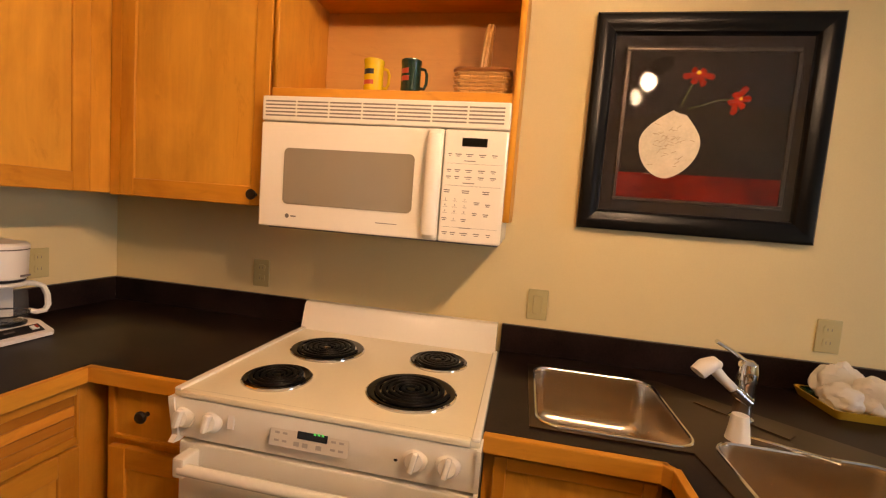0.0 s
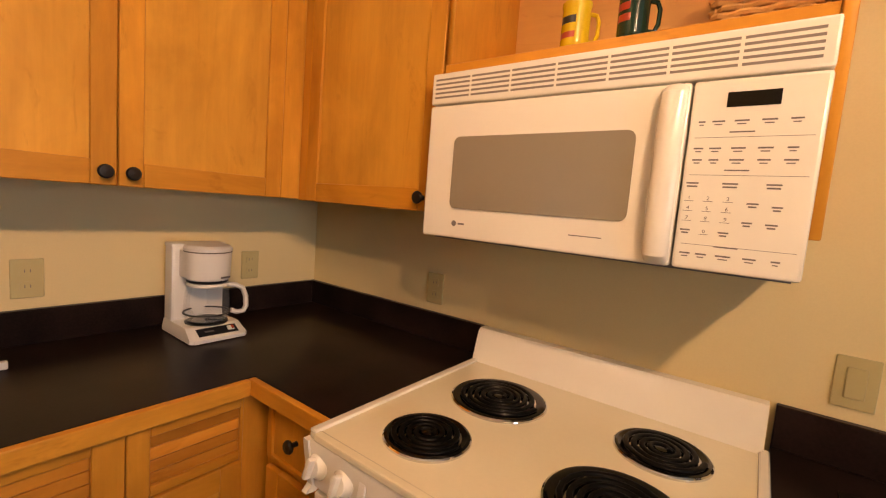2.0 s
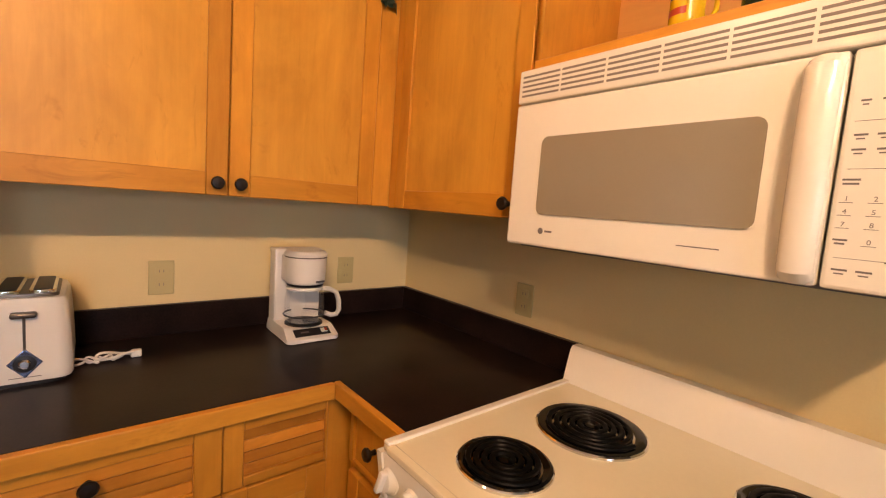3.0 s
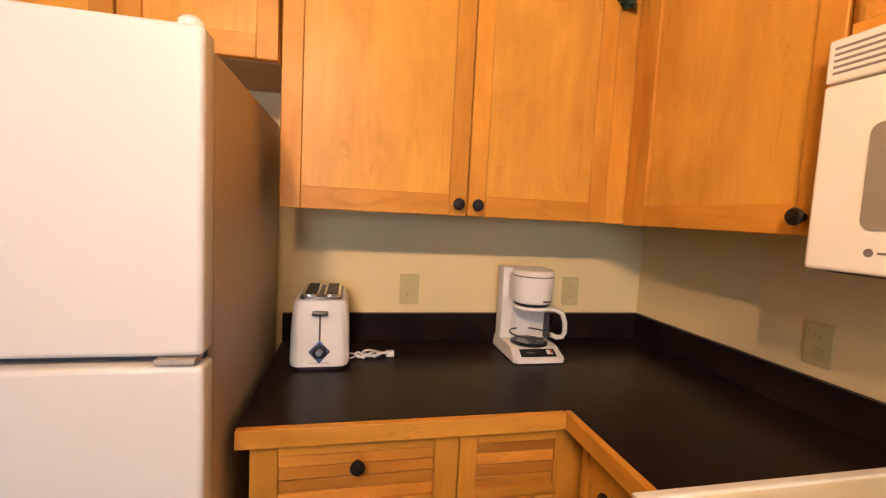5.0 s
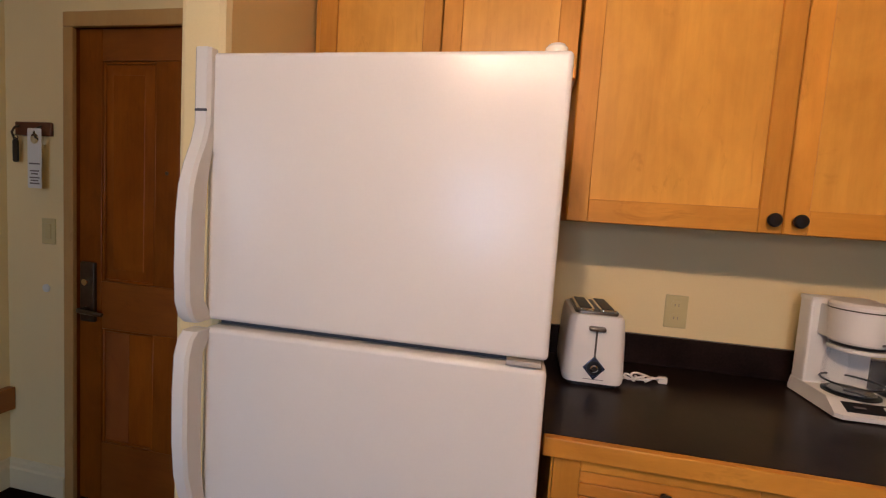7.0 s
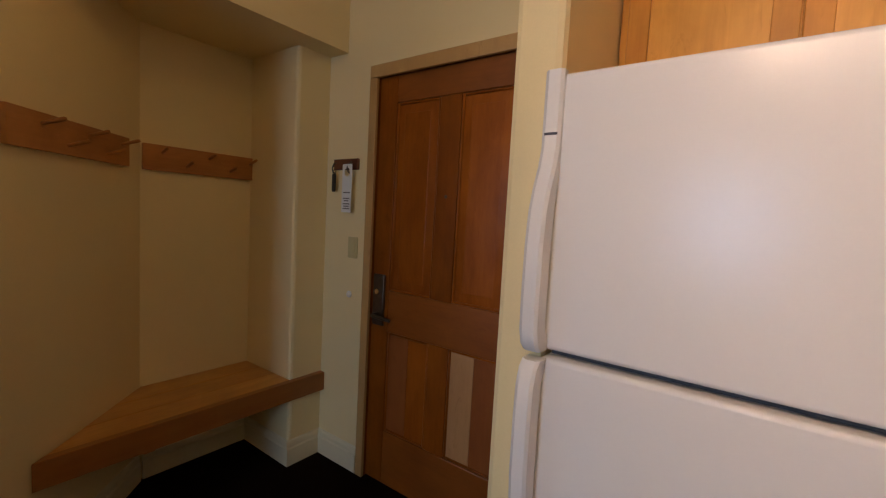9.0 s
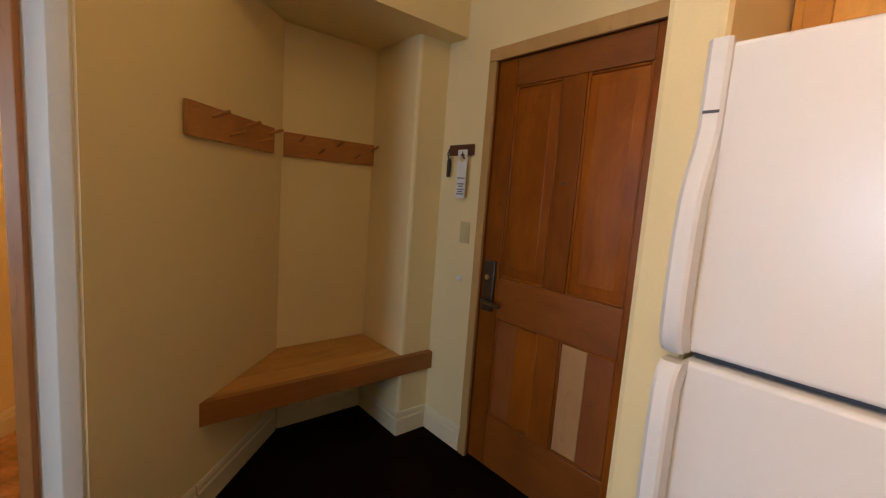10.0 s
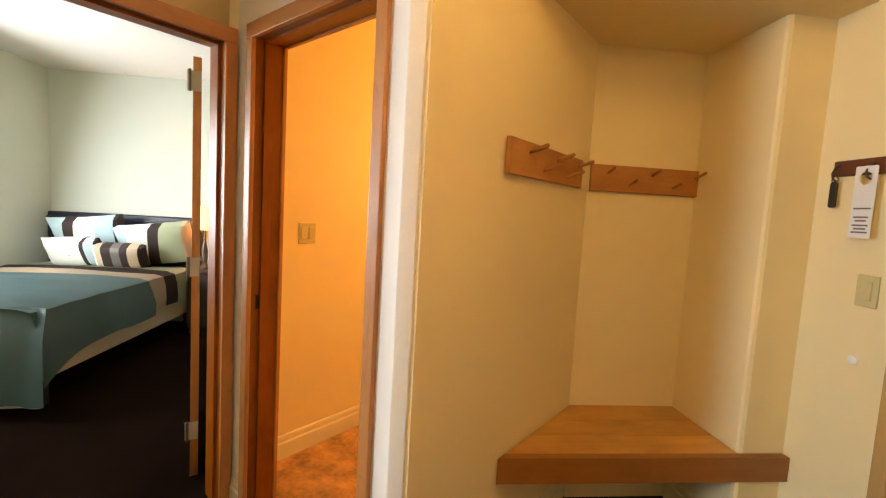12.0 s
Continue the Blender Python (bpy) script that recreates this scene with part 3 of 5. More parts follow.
base = thing("base_cabinet", pose(0.645, 0, 0), "narrow maple base cabinet with a drawer beside the range", "cabinet", "kitchen base cabinets")
part("body", box(bm_new(), 0.0, 0.306, -0.602, -0.003, 0.10, TOP - 0.040), MAPLE_Z, base)
part("toe_kick", box(bm_new(), 0.0, 0.306, -0.54, -0.003, 0.0, 0.10), BLACK, base)
shaker(base, "drawer_front", 0.280, 0.160, pose(0.303, -0.602, 0.705, 0, 0, 180), 0.012, 0.02, 0, (0.150, 0.088))
shaker(base, "door", 0.280, 0.56, pose(0.303, -0.602, 0.12, 0, 0, 180))
base = thing("sink_cabinet", pose(1.722, 0, 0), "honey maple sink base cabinet with framed front", "cabinet", "kitchen base cabinets")
part("body", prism(bm_new(), [(0, -0.003), (0, -0.602), (0.40, -0.602), (0.435, -0.64), (0.435, -1.43), (1.13, -1.43), (1.13, -0.003)], 0.10, 0.72), MAPLE_Z, base)
part("apron", box(bm_new(), 0.0, 0.40, -0.602, -0.59, 0.72, TOP - 0.041), MAPLE_X, base)
part("apron", box(bm_new(), 0.425, 0.437, -1.43, -0.62, 0.72, TOP - 0.041), MAPLE_Y, base)
part("apron", box(bm_new(), 1.118, 1.13, -1.43, -0.003, 0.72, TOP - 0.041), MAPLE_Y, base)
part("toe_kick", box(bm_new(), 0.0, 1.13, -0.54, -0.003, 0.0, 0.10), BLACK, base)
shaker(base, "false_front", 0.36, 0.140, pose(0.385, -0.602, 0.71, 0, 0, 180), 0.03, 0.03)
shaker(base, "door", 0.36, 0.57, pose(0.385, -0.602, 0.12, 0, 0, 180))

# ---- kitchen: sink ----
sink = thing("corner_sink", pose(0, 0, TOP), "brushed stainless steel corner sink with two bowls", "sink")
BOWL_A = rounded(1.84, 2.205, -0.565, -0.15, 0.055)
BOWL_B = rounded(2.245, 2.625, -0.945, -0.505, 0.055)
bm = sheet(bm_new(), SINK_OUT, [BOWL_A, BOWL_B], 0.004)
n = len(SINK_OUT)
for i in range(n):
    (ax, ay), (bx, by) = SINK_OUT[i], SINK_OUT[(i + 1) % n]
    bm.faces.new([bm.verts.new(v) for v in ((ax, ay, 0.004), (bx, by, 0.004), (bx, by, 0.0), (ax, ay, 0.0))])
# same steel as the bowls, coloured near black for what it reflects
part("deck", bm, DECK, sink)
for loop, cx, cy in ((BOWL_A, 2.022, -0.357), (BOWL_B, 2.435, -0.725)):
    bm = bm_new()
    rings = []
    for s, z in ((1.0, 0.004), (0.985, 0.001), (0.975, -0.012), (0.957, -0.095), (0.94, -0.125), (0.91, -0.147), (0.86, -0.161), (0.78, -0.169), (0.10, -0.175)):
        rings.append([bm.verts.new((cx + (x - cx) * s, cy + (y - cy) * s, z)) for x, y in loop])
    for a, b in zip(rings, rings[1:]):
        for i in range(len(loop)):
            bm.faces.new((a[i], a[(i + 1) % len(loop)], b[(i + 1) % len(loop)], b[i]))
    bm.faces.new(rings[-1])
    part("bowl", bm, STEEL, sink)
    part("rim", tube(bm_new(), [(x, y, 0.003) for x, y in loop + loop[:1]], 0.0042, 6), CHROME, sink, "rolled rim")
    part("drain", lathe(bm_new(), [(0.038, 0), (0.036, 0.004), (0.026, 0.002), (0.0, 0.001)], 20), DARKMETAL, sink, "", pose(cx, cy, -0.174))

# ---- kitchen: range ----
rng = thing("electric_range", pose(0.955, 0, 0), "white electric slide-in range with four coil burners", "stove")
RW = 0.762
part("body", box(bm_new(), 0.003, RW - 0.003, -0.655, -0.03, 0.04, 0.905, 0.002), WHITE, rng)
top = part("cooktop", box(bm_new(), 0.0, RW, -0.705, -0.088, 0.905, 0.921, 0.005, 2), COOKTOP, rng, "almond enamel cooktop")
for x0, x1 in ((0.0, 0.020), (RW - 0.020, RW)):
    part("raised_edge", box(bm_new(), x0, x1, -0.705, -0.075, 0.9185, 0.928, 0.004, 2), WHITE, top)
part("raised_edge", box(bm_new(), 0.020, RW - 0.020, -0.712, -0.69, 0.908, 0.925, 0.005, 2), COOKTOP, top)
bm = bm_new()
prof = [(-0.028, 0.905), (-0.102, 0.905), (-0.092, 0.928), (-0.070, 1.010), (-0.060, 1.022), (-0.028, 1.022)]
a = [bm.verts.new((0.0, y, z)) for y, z in prof]
b = [bm.verts.new((RW - 0.012, y, z)) for y, z in prof]
for i in range(len(prof)):
    bm.faces.new((a[i], a[(i + 1) % len(prof)], b[(i + 1) % len(prof)], b[i]))
bm.faces.new(a), bm.faces.new(b)
part("backguard", bm, WHITE, rng)
bm = bm_new()
prof = [(-0.655, 0.905), (-0.706, 0.905), (-0.708, 0.900), (-0.690, 0.795), (-0.655, 0.790)]
a = [bm.verts.new((0.006, y, z)) for y, z in prof]
b = [bm.verts.new((RW - 0.006, y, z)) for y, z in prof]
for i in range(len(prof)):
    bm.faces.new((a[i], a[(i + 1) % len(prof)], b[(i + 1) % len(prof)], b[i]))
bm.faces.new(a), bm.faces.new(b)
panel = part("control_panel", bm, WHITE, rng)


def on_panel(x, z):
    return pose(x, -0.6995 + (0.850 - z) * 0.171, z, 90 - 9.7, 0, 0)


for x in (0.028, 0.106, 0.620, 0.695):
    k = part("dial", lathe(bm_new(), [(0.029, 0.0), (0.028, 0.004), (0.024, 0.007), (0.020, 0.018), (0.0, 0.019)], 28), WHITE, panel, "white dial knob", on_panel(x, 0.855))
for x in (0.028, 0.106, 0.620, 0.695):
    part("dial_grip", box(bm_new(), -0.0065, 0.0065, -0.022, 0.022, 0.012, 0.032, 0.004, 2), WHITE, panel, "", on_panel(x, 0.855) @ pose(0, 0, 0, 0, 0, -12))
    part("dial_print", box(bm_new(), -0.010, 0.010, 0.036, 0.040, 0.0, 0.0006), GREY, panel, "", on_panel(x, 0.855))
part("light_switch", box(bm_new(), -0.009, 0.009, -0.018, 0.018, 0.0, 0.006, 0.002), PLASTIC, panel, "", on_panel(0.161, 0.864))
part("switch_print", box(bm_new(), -0.012, 0.012, 0.024, 0.028, 0.0, 0.0006), GREY, panel, "", on_panel(0.161, 0.864))
pad = part("keypad", box(bm_new(), -0.100, 0.100, -0.034, 0.034, 0.0, 0.0025, 0.002), KEYPAD, panel, "pale keypad panel", on_panel(0.364, 0.862))
part("clock_display", box(bm_new(), -0.037, 0.039, -0.008, 0.028, 0.0024, 0.0034, 0.0005), DISPLAY, panel, "dark clock display", on_panel(0.372, 0.862))
for i, dx in enumerate((0.004, 0.014, 0.024)):
    part("clock_digit", box(bm_new(), dx, dx + 0.006, 0.006, 0.018, 0.0034, 0.0038), GREENLED, panel, "green lit digit", on_panel(0.372, 0.862))
for x in (-0.086, -0.066, 0.056, 0.076):
    for z in (-0.022, -0.004, 0.014):
        part("key_print", box(bm_new(), x, x + 0.012, z, z + 0.005, 0.0025, 0.0029), PRINT, panel, "", on_panel(0.364, 0.862))
for x in (-0.036, -0.014, 0.020):
    part("key_print", box(bm_new(), x, x + 0.014, -0.026, -0.016, 0.0025, 0.0031), PRINT, panel, "", on_panel(0.364, 0.862))
part("badge", lathe(bm_new(), [(0.005, 0), (0.0, 0.0006)], 12), BLACK, panel, "", on_panel(0.575, 0.845))
for x0, x1 in ((-0.010, 0.006), (RW - 0.006, RW + 0.004)):
    part("end_cap", prism(bm_new(), [(-0.655, 0.790), (-0.655, 0.904), (-0.712, 0.904), (-0.712, 0.896), (-0.697, 0.800), (-0.710, 0.786), (-0.690, 0.782)], x0, x1), WHITE, rng, "", Matrix(((0, 0, 1, 0), (1, 0, 0, 0), (0, 1, 0, 0), (0, 0, 0, 1))))
oven = part("oven_door", box(bm_new(), 0.004, RW - 0.004, -0.690, -0.658, 0.20, 0.783, 0.006, 2), WHITE, rng)
part("oven_window", box(bm_new(), 0.15, RW - 0.15, -0.692, -0.689, 0.36, 0.62, 0.001), DISPLAY, oven, "dark oven window")
bm = tube(bm_new(), [(0.05, -0.735, 0.742), (RW - 0.05, -0.735, 0.742)], 0.014, 12)
part("oven_handle", bm, WHITE, oven, "white bar handle")
for x in (0.05, RW - 0.05):
    part("handle_post", box(bm_new(), x - 0.016, x + 0.016, -0.745, -0.689, 0.722, 0.772, 0.006, 2), WHITE, oven)
part("drawer", box(bm_new(), 0.004, RW - 0.004, -0.688, -0.658, 0.05, 0.192, 0.006, 2), WHITE, rng)


def burner(x, y, r):
    pan = part("drip_pan", lathe(bm_new(), [(0.0, 0.0012), (r * 0.5, 0.0015), (r * 0.78, 0.003), (r * 0.95, 0.0085), (r, 0.007), (r * 1.01, 0.002), (r * 1.01, 0.0)], 40), PAN, rng, "glossy black drip pan", pose(x, y, 0.921))
    part("trim_ring", lathe(bm_new(), [(r * 0.985, 0.004), (r * 1.015, 0.0065), (r * 1.045, 0.004), (r * 1.05, 0.0)], 40), CHROME, pan, "chrome trim ring")
    pts = []
    turns = 5 if r > 0.11 else 4
    for i in range(turns * 20 + 1):
        a, f = 2 * math.pi * i / 20, i / (turns * 20)
        pts.append(((0.014 + f * (r * 0.86 - 0.014)) * math.cos(a), (0.014 + f * (r * 0.86 - 0.014)) * math.sin(a), 0.0105))
    part("coil", tube(bm_new(), pts, 0.0062, 8, 0.7), COIL, pan, "black spiral heating coil")
    part("coil_hub", lathe(bm_new(), [(0.013, 0.003), (0.013, 0.011), (0.0, 0.012)], 16), PAN, pan)


burner(0.187, -0.552, 0.089)
burner(0.206, -0.285, 0.116)
burner(0.556, -0.512, 0.117)
burner(0.578, -0.252, 0.091)

# ---- kitchen: microwave ----
mw = thing("microwave", pose(0.948, 0, 1.325), "white over-the-range microwave with a vent grille", "microwave")
MW, MH = 0.755, 0.397
part("body", box(bm_new(), 0.002, MW - 0.002, -0.345, -0.004, 0.004, MH - 0.004, 0.003), WHITE, mw)
part("underside", box(bm_new(), 0.01, MW - 0.01, -0.34, -0.02, -0.006, 0.004), GREY, mw)
grille = part("vent_grille", box(bm_new(), 0.0, MW, -0.385, -0.345, 0.322, MH, 0.005, 2), WHITE, mw)
for i in range(7):
    for j in range(5):
        x0 = 0.012 + i * 0.1045
        part("vent_slot", box(bm_new(), x0, x0 + 0.099, -0.3856, -0.380, 0.336 + j * 0.0105, 0.3405 + j * 0.0105), SLOT, grille)
door = part("door", box(bm_new(), 0.0, 0.572, -0.385, -0.346, 0.0, 0.319, 0.006, 2), WHITE, mw)
win = prism(bm_new(), rounded(0.082, 0.492, 0.072, 0.242, 0.016), 0.0, 0.003)
part("door_window", win, MWGLASS, door, "grey mesh window", pose(0, -0.3845, 0, 90))
bm = tube(bm_new(), [(0.549, -0.384, 0.306), (0.549, -0.396, 0.298), (0.549, -0.402, 0.25), (0.549, -0.404, 0.16), (0.549, -0.402, 0.07), (0.549, -0.396, 0.020), (0.549, -0.384, 0.012)], 0.0215, 14, 0.6)
part("handle", bm, WHITE, door, "white vertical bar handle")
part("badge", lathe(bm_new(), [(0.007, 0), (0.0, 0.0008)], 16), GREY, door, "", pose(0.098, -0.385, 0.036, 90))
part("badge_bar", box(bm_new(), 0.110, 0.128, -0.3856, -0.3848, 0.034, 0.038), GREY, door)
part("badge_bar", box(bm_new(), 0.385, 0.450, -0.3856, -0.3848, 0.036, 0.038), GREY, door)
ctrl = part("control_panel", box(bm_new(), 0.575, MW, -0.385, -0.346, 0.0, 0.319, 0.006, 2), WHITE, mw)
part("display", box(bm_new(), 0.626, 0.697, -0.3862, -0.3845, 0.272, 0.296, 0.0005), DISPLAY, ctrl, "dark clock display")
COLS = (0.594, 0.618, 0.650, 0.686, 0.720)


def key_bar(x, z, w, h=0.0013):
    part("key_print", box(bm_new(), x - w / 2, x + w / 2, -0.3856, -0.3848, z - h, z + h), GREY, ctrl)


def digit(text, x, z, size):
    """One printed number, from the built-in font."""
    cu = bpy.data.curves.new("digit", "FONT")
    cu.body, cu.size, cu.align_x, cu.extrude = text, size, "CENTER", 0.0003
    tmp = new("digit", cu)
    me = bpy.data.meshes.new_from_object(tmp)
    bpy.data.objects.remove(tmp)
    bpy.data.curves.remove(cu)
    me.materials.append(GREY)
    ob = new("key_digit", me)
    ob.parent = ctrl
    ob.matrix_basis = pose(x, -0.3853, z, 90)


for z, ws in ((0.250, (0.010, 0.018, 0.020, 0.020, 0.016)), (0.206, (0.014, 0.017, 0.020, 0.020, 0.014)), (0.187, (0.014, 0.014, 0.020, 0.017, 0.018)), (0.028, (0.016, 0.016, 0.022, 0.018, 0.012))):
    for x, w in zip(COLS, ws):
        key_bar(x, z, w)
        key_bar(x, z - 0.0052, w * 0.62, 0.0009)
for x, w in ((0.592, 0.018), (0.646, 0.022), (0.704, 0.020)):
    key_bar(x, 0.148, w)
    key_bar(x, 0.1425, w * 0.9)
for x, w, z in ((0.590, 0.015, 0.068), (0.646, 0.015, 0.067), (0.680, 0.016, 0.117), (0.712, 0.014, 0.113), (0.676, 0.014, 0.086), (0.708, 0.016, 0.085)):
    key_bar(x, z, w)
    key_bar(x, z - 0.005, w * 0.7)
for n, (x, z) in enumerate([(0.618, 0.064)] + [(cx, cz) for cz in (0.120, 0.103, 0.086) for cx in (0.590, 0.618, 0.646)]):
    digit(str(n), x, z, 0.009)
    key_bar(x, z - 0.0022, 0.014, 0.0004)
for z in (0.232, 0.170, 0.043):
    key_bar(0.652, z, 0.034, 0.0011)
for z in (0.226, 0.164, 0.046):
    part("divider", box(bm_new(), 0.586, 0.744, -0.3854, -0.3848, z - 0.0025, z - 0.0018), GREY, ctrl)

# ---- kitchen: refrigerator ----
fr = thing("refrigerator", pose(0, -1.789, 0), "textured white top-freezer refrigerator with curved handles", "refrigerator")
FY = 0.357
# sides darker than the doors, partly almond finish, partly shade in the colour
part("cabinet", box(bm_new(), 0.03, 0.715, -FY + 0.003, FY - 0.003, 0.03, 1.655, 0.006, 2), FRIDGE_SIDE, fr, "almond textured cabinet sides, browned for shade")
part("gasket", box(bm_new(), 0.715, 0.724, -FY + 0.015, FY - 0.015, 0.10, 1.645), GASKET, fr)


def fridge_door(z0, z1, name):
    d = part(name, box(bm_new(), 0.724, 0.785, -FY, FY, z0, z1, 0.010, 3), FRIDGE, fr)
    return d


GAP = 1.117
freezer = fridge_door(GAP + 0.007, 1.674, "freezer_door")
cooler = fridge_door(0.11, GAP - 0.010, "cooler_door")
part("gap_strip", box(bm_new(), 0.726, 0.742, -FY + 0.01, FY - 0.01, GAP - 0.010, GAP + 0.007), GASKET, fr)
part("hinge_plate", box(bm_new(), 0.74, 0.788, FY - 0.075, FY - 0.012, GAP - 0.006, GAP + 0.004, 0.001), PRINT, fr, "grey metal middle hinge")
part("hinge_cap", lathe(bm_new(), [(0.020, 0), (0.020, 0.012), (0.015, 0.018), (0.0, 0.019)], 20), WHITE, fr, "", pose(0.752, FY - 0.03, 1.674))
part("grille", box(bm_new(), 0.69, 0.73, -FY + 0.01, FY - 0.01, 0.02, 0.10), GREY, fr)


def fridge_handle(d, zt, zb, name):
    """A flush strip at the door's edge that swells into a curved grip."""
    top = zt > GAP + 0.1
    sgn = 1 if top else -1
    fix, tip = (zt, zb) if top else (zb, zt)
    L = abs(zt - zb)
    bm = bm_new()
    cols = []
    stations = [(0, 0.0), (0.12, 0.0), (0.27, 0.0), (0.34, 0.010), (0.42, 0.028), (0.50, 0.040), (0.62, 0.046), (0.80, 0.047), (0.92, 0.044), (0.975, 0.034), (1.0, 0.020)]
    for f, o in stations:
        z = fix - sgn * f * L
        x0, x1 = 0.778 + (0.0 if f < 0.3 else o * 0.55), 0.800 + o
        if f > 0.93:
            x0 = 0.782
        cols.append([bm.verts.new(v) for v in ((x0, -FY - 0.024, z), (x1 - 0.008, -FY - 0.024, z), (x1, -FY - 0.015, z), (x1, -FY + 0.009, z), (x1 - 0.006, -FY + 0.015, z), (x0, -FY + 0.015, z))])
    for a, b in zip(cols, cols[1:]):
        for i in range(6):
            bm.faces.new((a[i], a[(i + 1) % 6], b[(i + 1) % 6], b[i]))
    bm.faces.new(cols[0]), bm.faces.new(cols[-1])
    h = part(name, bm, FRIDGE, d, "white curved edge handle")
    return h


fridge_handle(freezer, 1.679, GAP + 0.008, "handle")
part("handle_mark", box(bm_new(), 0.7985, 0.8015, -FY - 0.016, -FY + 0.010, 1.553, 1.558), GASKET, freezer)
fridge_handle(cooler, GAP - 0.011, 0.50, "handle")


# ---- kitchen: small things ----
def plate(m, label, kind):
    """A wall plate in the local xz plane, its face towards local -y."""
    p = thing("outlet" if kind == "outlet" else "light_switch", m, label, "outlet" if kind == "outlet" else "switch", "wall plates")
    w = 0.052 if kind == "double" else 0.036
    part("cover_plate", box(bm_new(), -w, w, -0.006, 0, -0.056, 0.056, 0.003, 2), IVORY, p)
    if kind == "outlet":
        for z in (-0.022, 0.022):
            f = part("socket_face", prism(bm_new(), rounded(-0.017, 0.017, -0.014, 0.014, 0.008, 4), 0, 0.0025), IVORY, p, "", pose(0, -0.0055, z, 90))
            for x in (-0.006, 0.006):
                part("slot", box(bm_new(), x - 0.001, x + 0.001, -0.004, 0.005, 0.0022, 0.003), SLOT, f)
    else:
        for x in ((-0.024, 0.024) if kind == "double" else (0,)):
            part("rocker", box(bm_new(), x - 0.017, x + 0.017, -0.010, -0.005, -0.034, 0.034, 0.003, 2), IVORY, p)
    return p


for y in (-0.972, -0.316):
    plate(pose(0.0, y, 1.103, 0, 0, 90), "ivory duplex outlet on the wall above the backsplash", "outlet")
plate(pose(0.717, 0, 1.101), "ivory duplex outlet on the wall under the cabinets", "outlet")
plate(pose(1.840, 0, 1.099), "ivory rocker switch on the wall beside the range", "switch")
plate(pose(2.774, 0, 1.103), "ivory duplex outlet on the wall above the sink", "outlet")

# toaster
toaster = thing("toaster", pose(0.303, -1.270, TOP), "white two-slot toaster with chrome top on the counter", "toaster")
bm = bm_new()
rings = []
for s, z in ((0.95, 0.010), (0.99, 0.016), (1.0, 0.035), (0.965, 0.12), (0.915, 0.180), (0.885, 0.197), (0.82, 0.207)):
    rings.append([bm.verts.new((-0.122 + (x + 0.122) * (0.97 + 0.03 * s), y * s, z)) for x, y in rounded(-0.245, 0.0, -0.086, 0.086, 0.026, 5)])
for a, b in zip(rings, rings[1:]):
    for i in range(len(a)):
        bm.faces.new((a[i], a[(i + 1) % len(a)], b[(i + 1) % len(a)], b[i]))
bm.faces.new(rings[0]), bm.faces.new(rings[-1])
part("shell", bm, PLASTIC, toaster)
part("base", prism(bm_new(), rounded(-0.238, -0.006, -0.070, 0.070, 0.02), 0.0, 0.014), BLACK, toaster, "black base with feet")
part("chrome_top", prism(bm_new(), rounded(-0.230, -0.016, -0.060, 0.060, 0.016), 0.205, 0.214, 0.004), DARKMETAL, toaster)
for y in (-0.031, 0.031):
    slot = part("slot_surround", prism(bm_new(), rounded(-0.222, -0.024, y - 0.024, y + 0.024, 0.010), 0.208, 0.221, 0.004), CHROME, toaster, "raised chrome slot surround")
    part("bread_slot", prism(bm_new(), rounded(-0.214, -0.032, y - 0.017, y + 0.017, 0.006), 0.2206, 0.2218), COIL, slot, "dark bread slot")
part("lever_track", box(bm_new(), -0.0035, 0.0008, -0.0025, 0.0025, 0.085, 0.170), DARKMETAL, toaster, "", pose(0, 0, 0, 0, 1.0))
part("lever", box(bm_new(), -0.006, 0.018, -0.023, 0.023, 0.164, 0.177, 0.005, 2), DARKMETAL, toaster, "dark push-down lever")
dia = part("dial_plate", prism(bm_new(), [(0, 0.035), (-0.031, 0), (0, -0.035), (0.031, 0)], 0, 0.004, 0.002), DIAMOND, toaster, "blue grey diamond plate", pose(-0.0015, 0, 0.055, 90, 0, 90))
part("dial_ring", lathe(bm_new(), [(0.021, 0.003), (0.020, 0.006), (0.015, 0.0065)], 24), BLACK, dia, "black dial ring")
part("dial", lathe(bm_new(), [(0.012, 0.003), (0.011, 0.010), (0.008, 0.013), (0.0, 0.013)], 20), CHROME, dia, "chrome browning dial")
part("name_bar", box(bm_new(), -0.002, 0.0006, -0.028, 0.028, 0.021, 0.0225), GREY, toaster)

bm = bm_new()
pts = []
for i in range(60):
    f = i / 59
    a = f * 5 * 2 * math.pi
    pts.append((0.215 + 0.012 * math.sin(a) - 0.01 * f, -1.186 + 0.115 * f + 0.020 * math.cos(a * 0.8), TOP + 0.006 + 0.008 * (1 + math.sin(a * 1.3 + 1)) * (1 - abs(2 * f - 1) * 0.6)))
tube(bm, pts, 0.0032, 6)
cord = tagged(part("power_cord", bm, PLASTIC, None, "", None), "white bundled power cord on the counter beside the toaster", "cord")
bm = bm_new()
tube(bm, [(0.20 + 0.016 * math.cos(2 * math.pi * i / 20), -1.098 + 0.044 * math.sin(2 * math.pi * i / 20), TOP + 0.014 + 0.006 * math.sin(4 * math.pi * i / 20)) for i in range(21)], 0.0035, 6)
part("loop", bm, PLASTIC, cord)
part("plug", box(bm_new(), 0.190, 0.208, -1.066, -1.040, TOP + 0.001, TOP + 0.022, 0.004, 2), PLASTIC, cord)

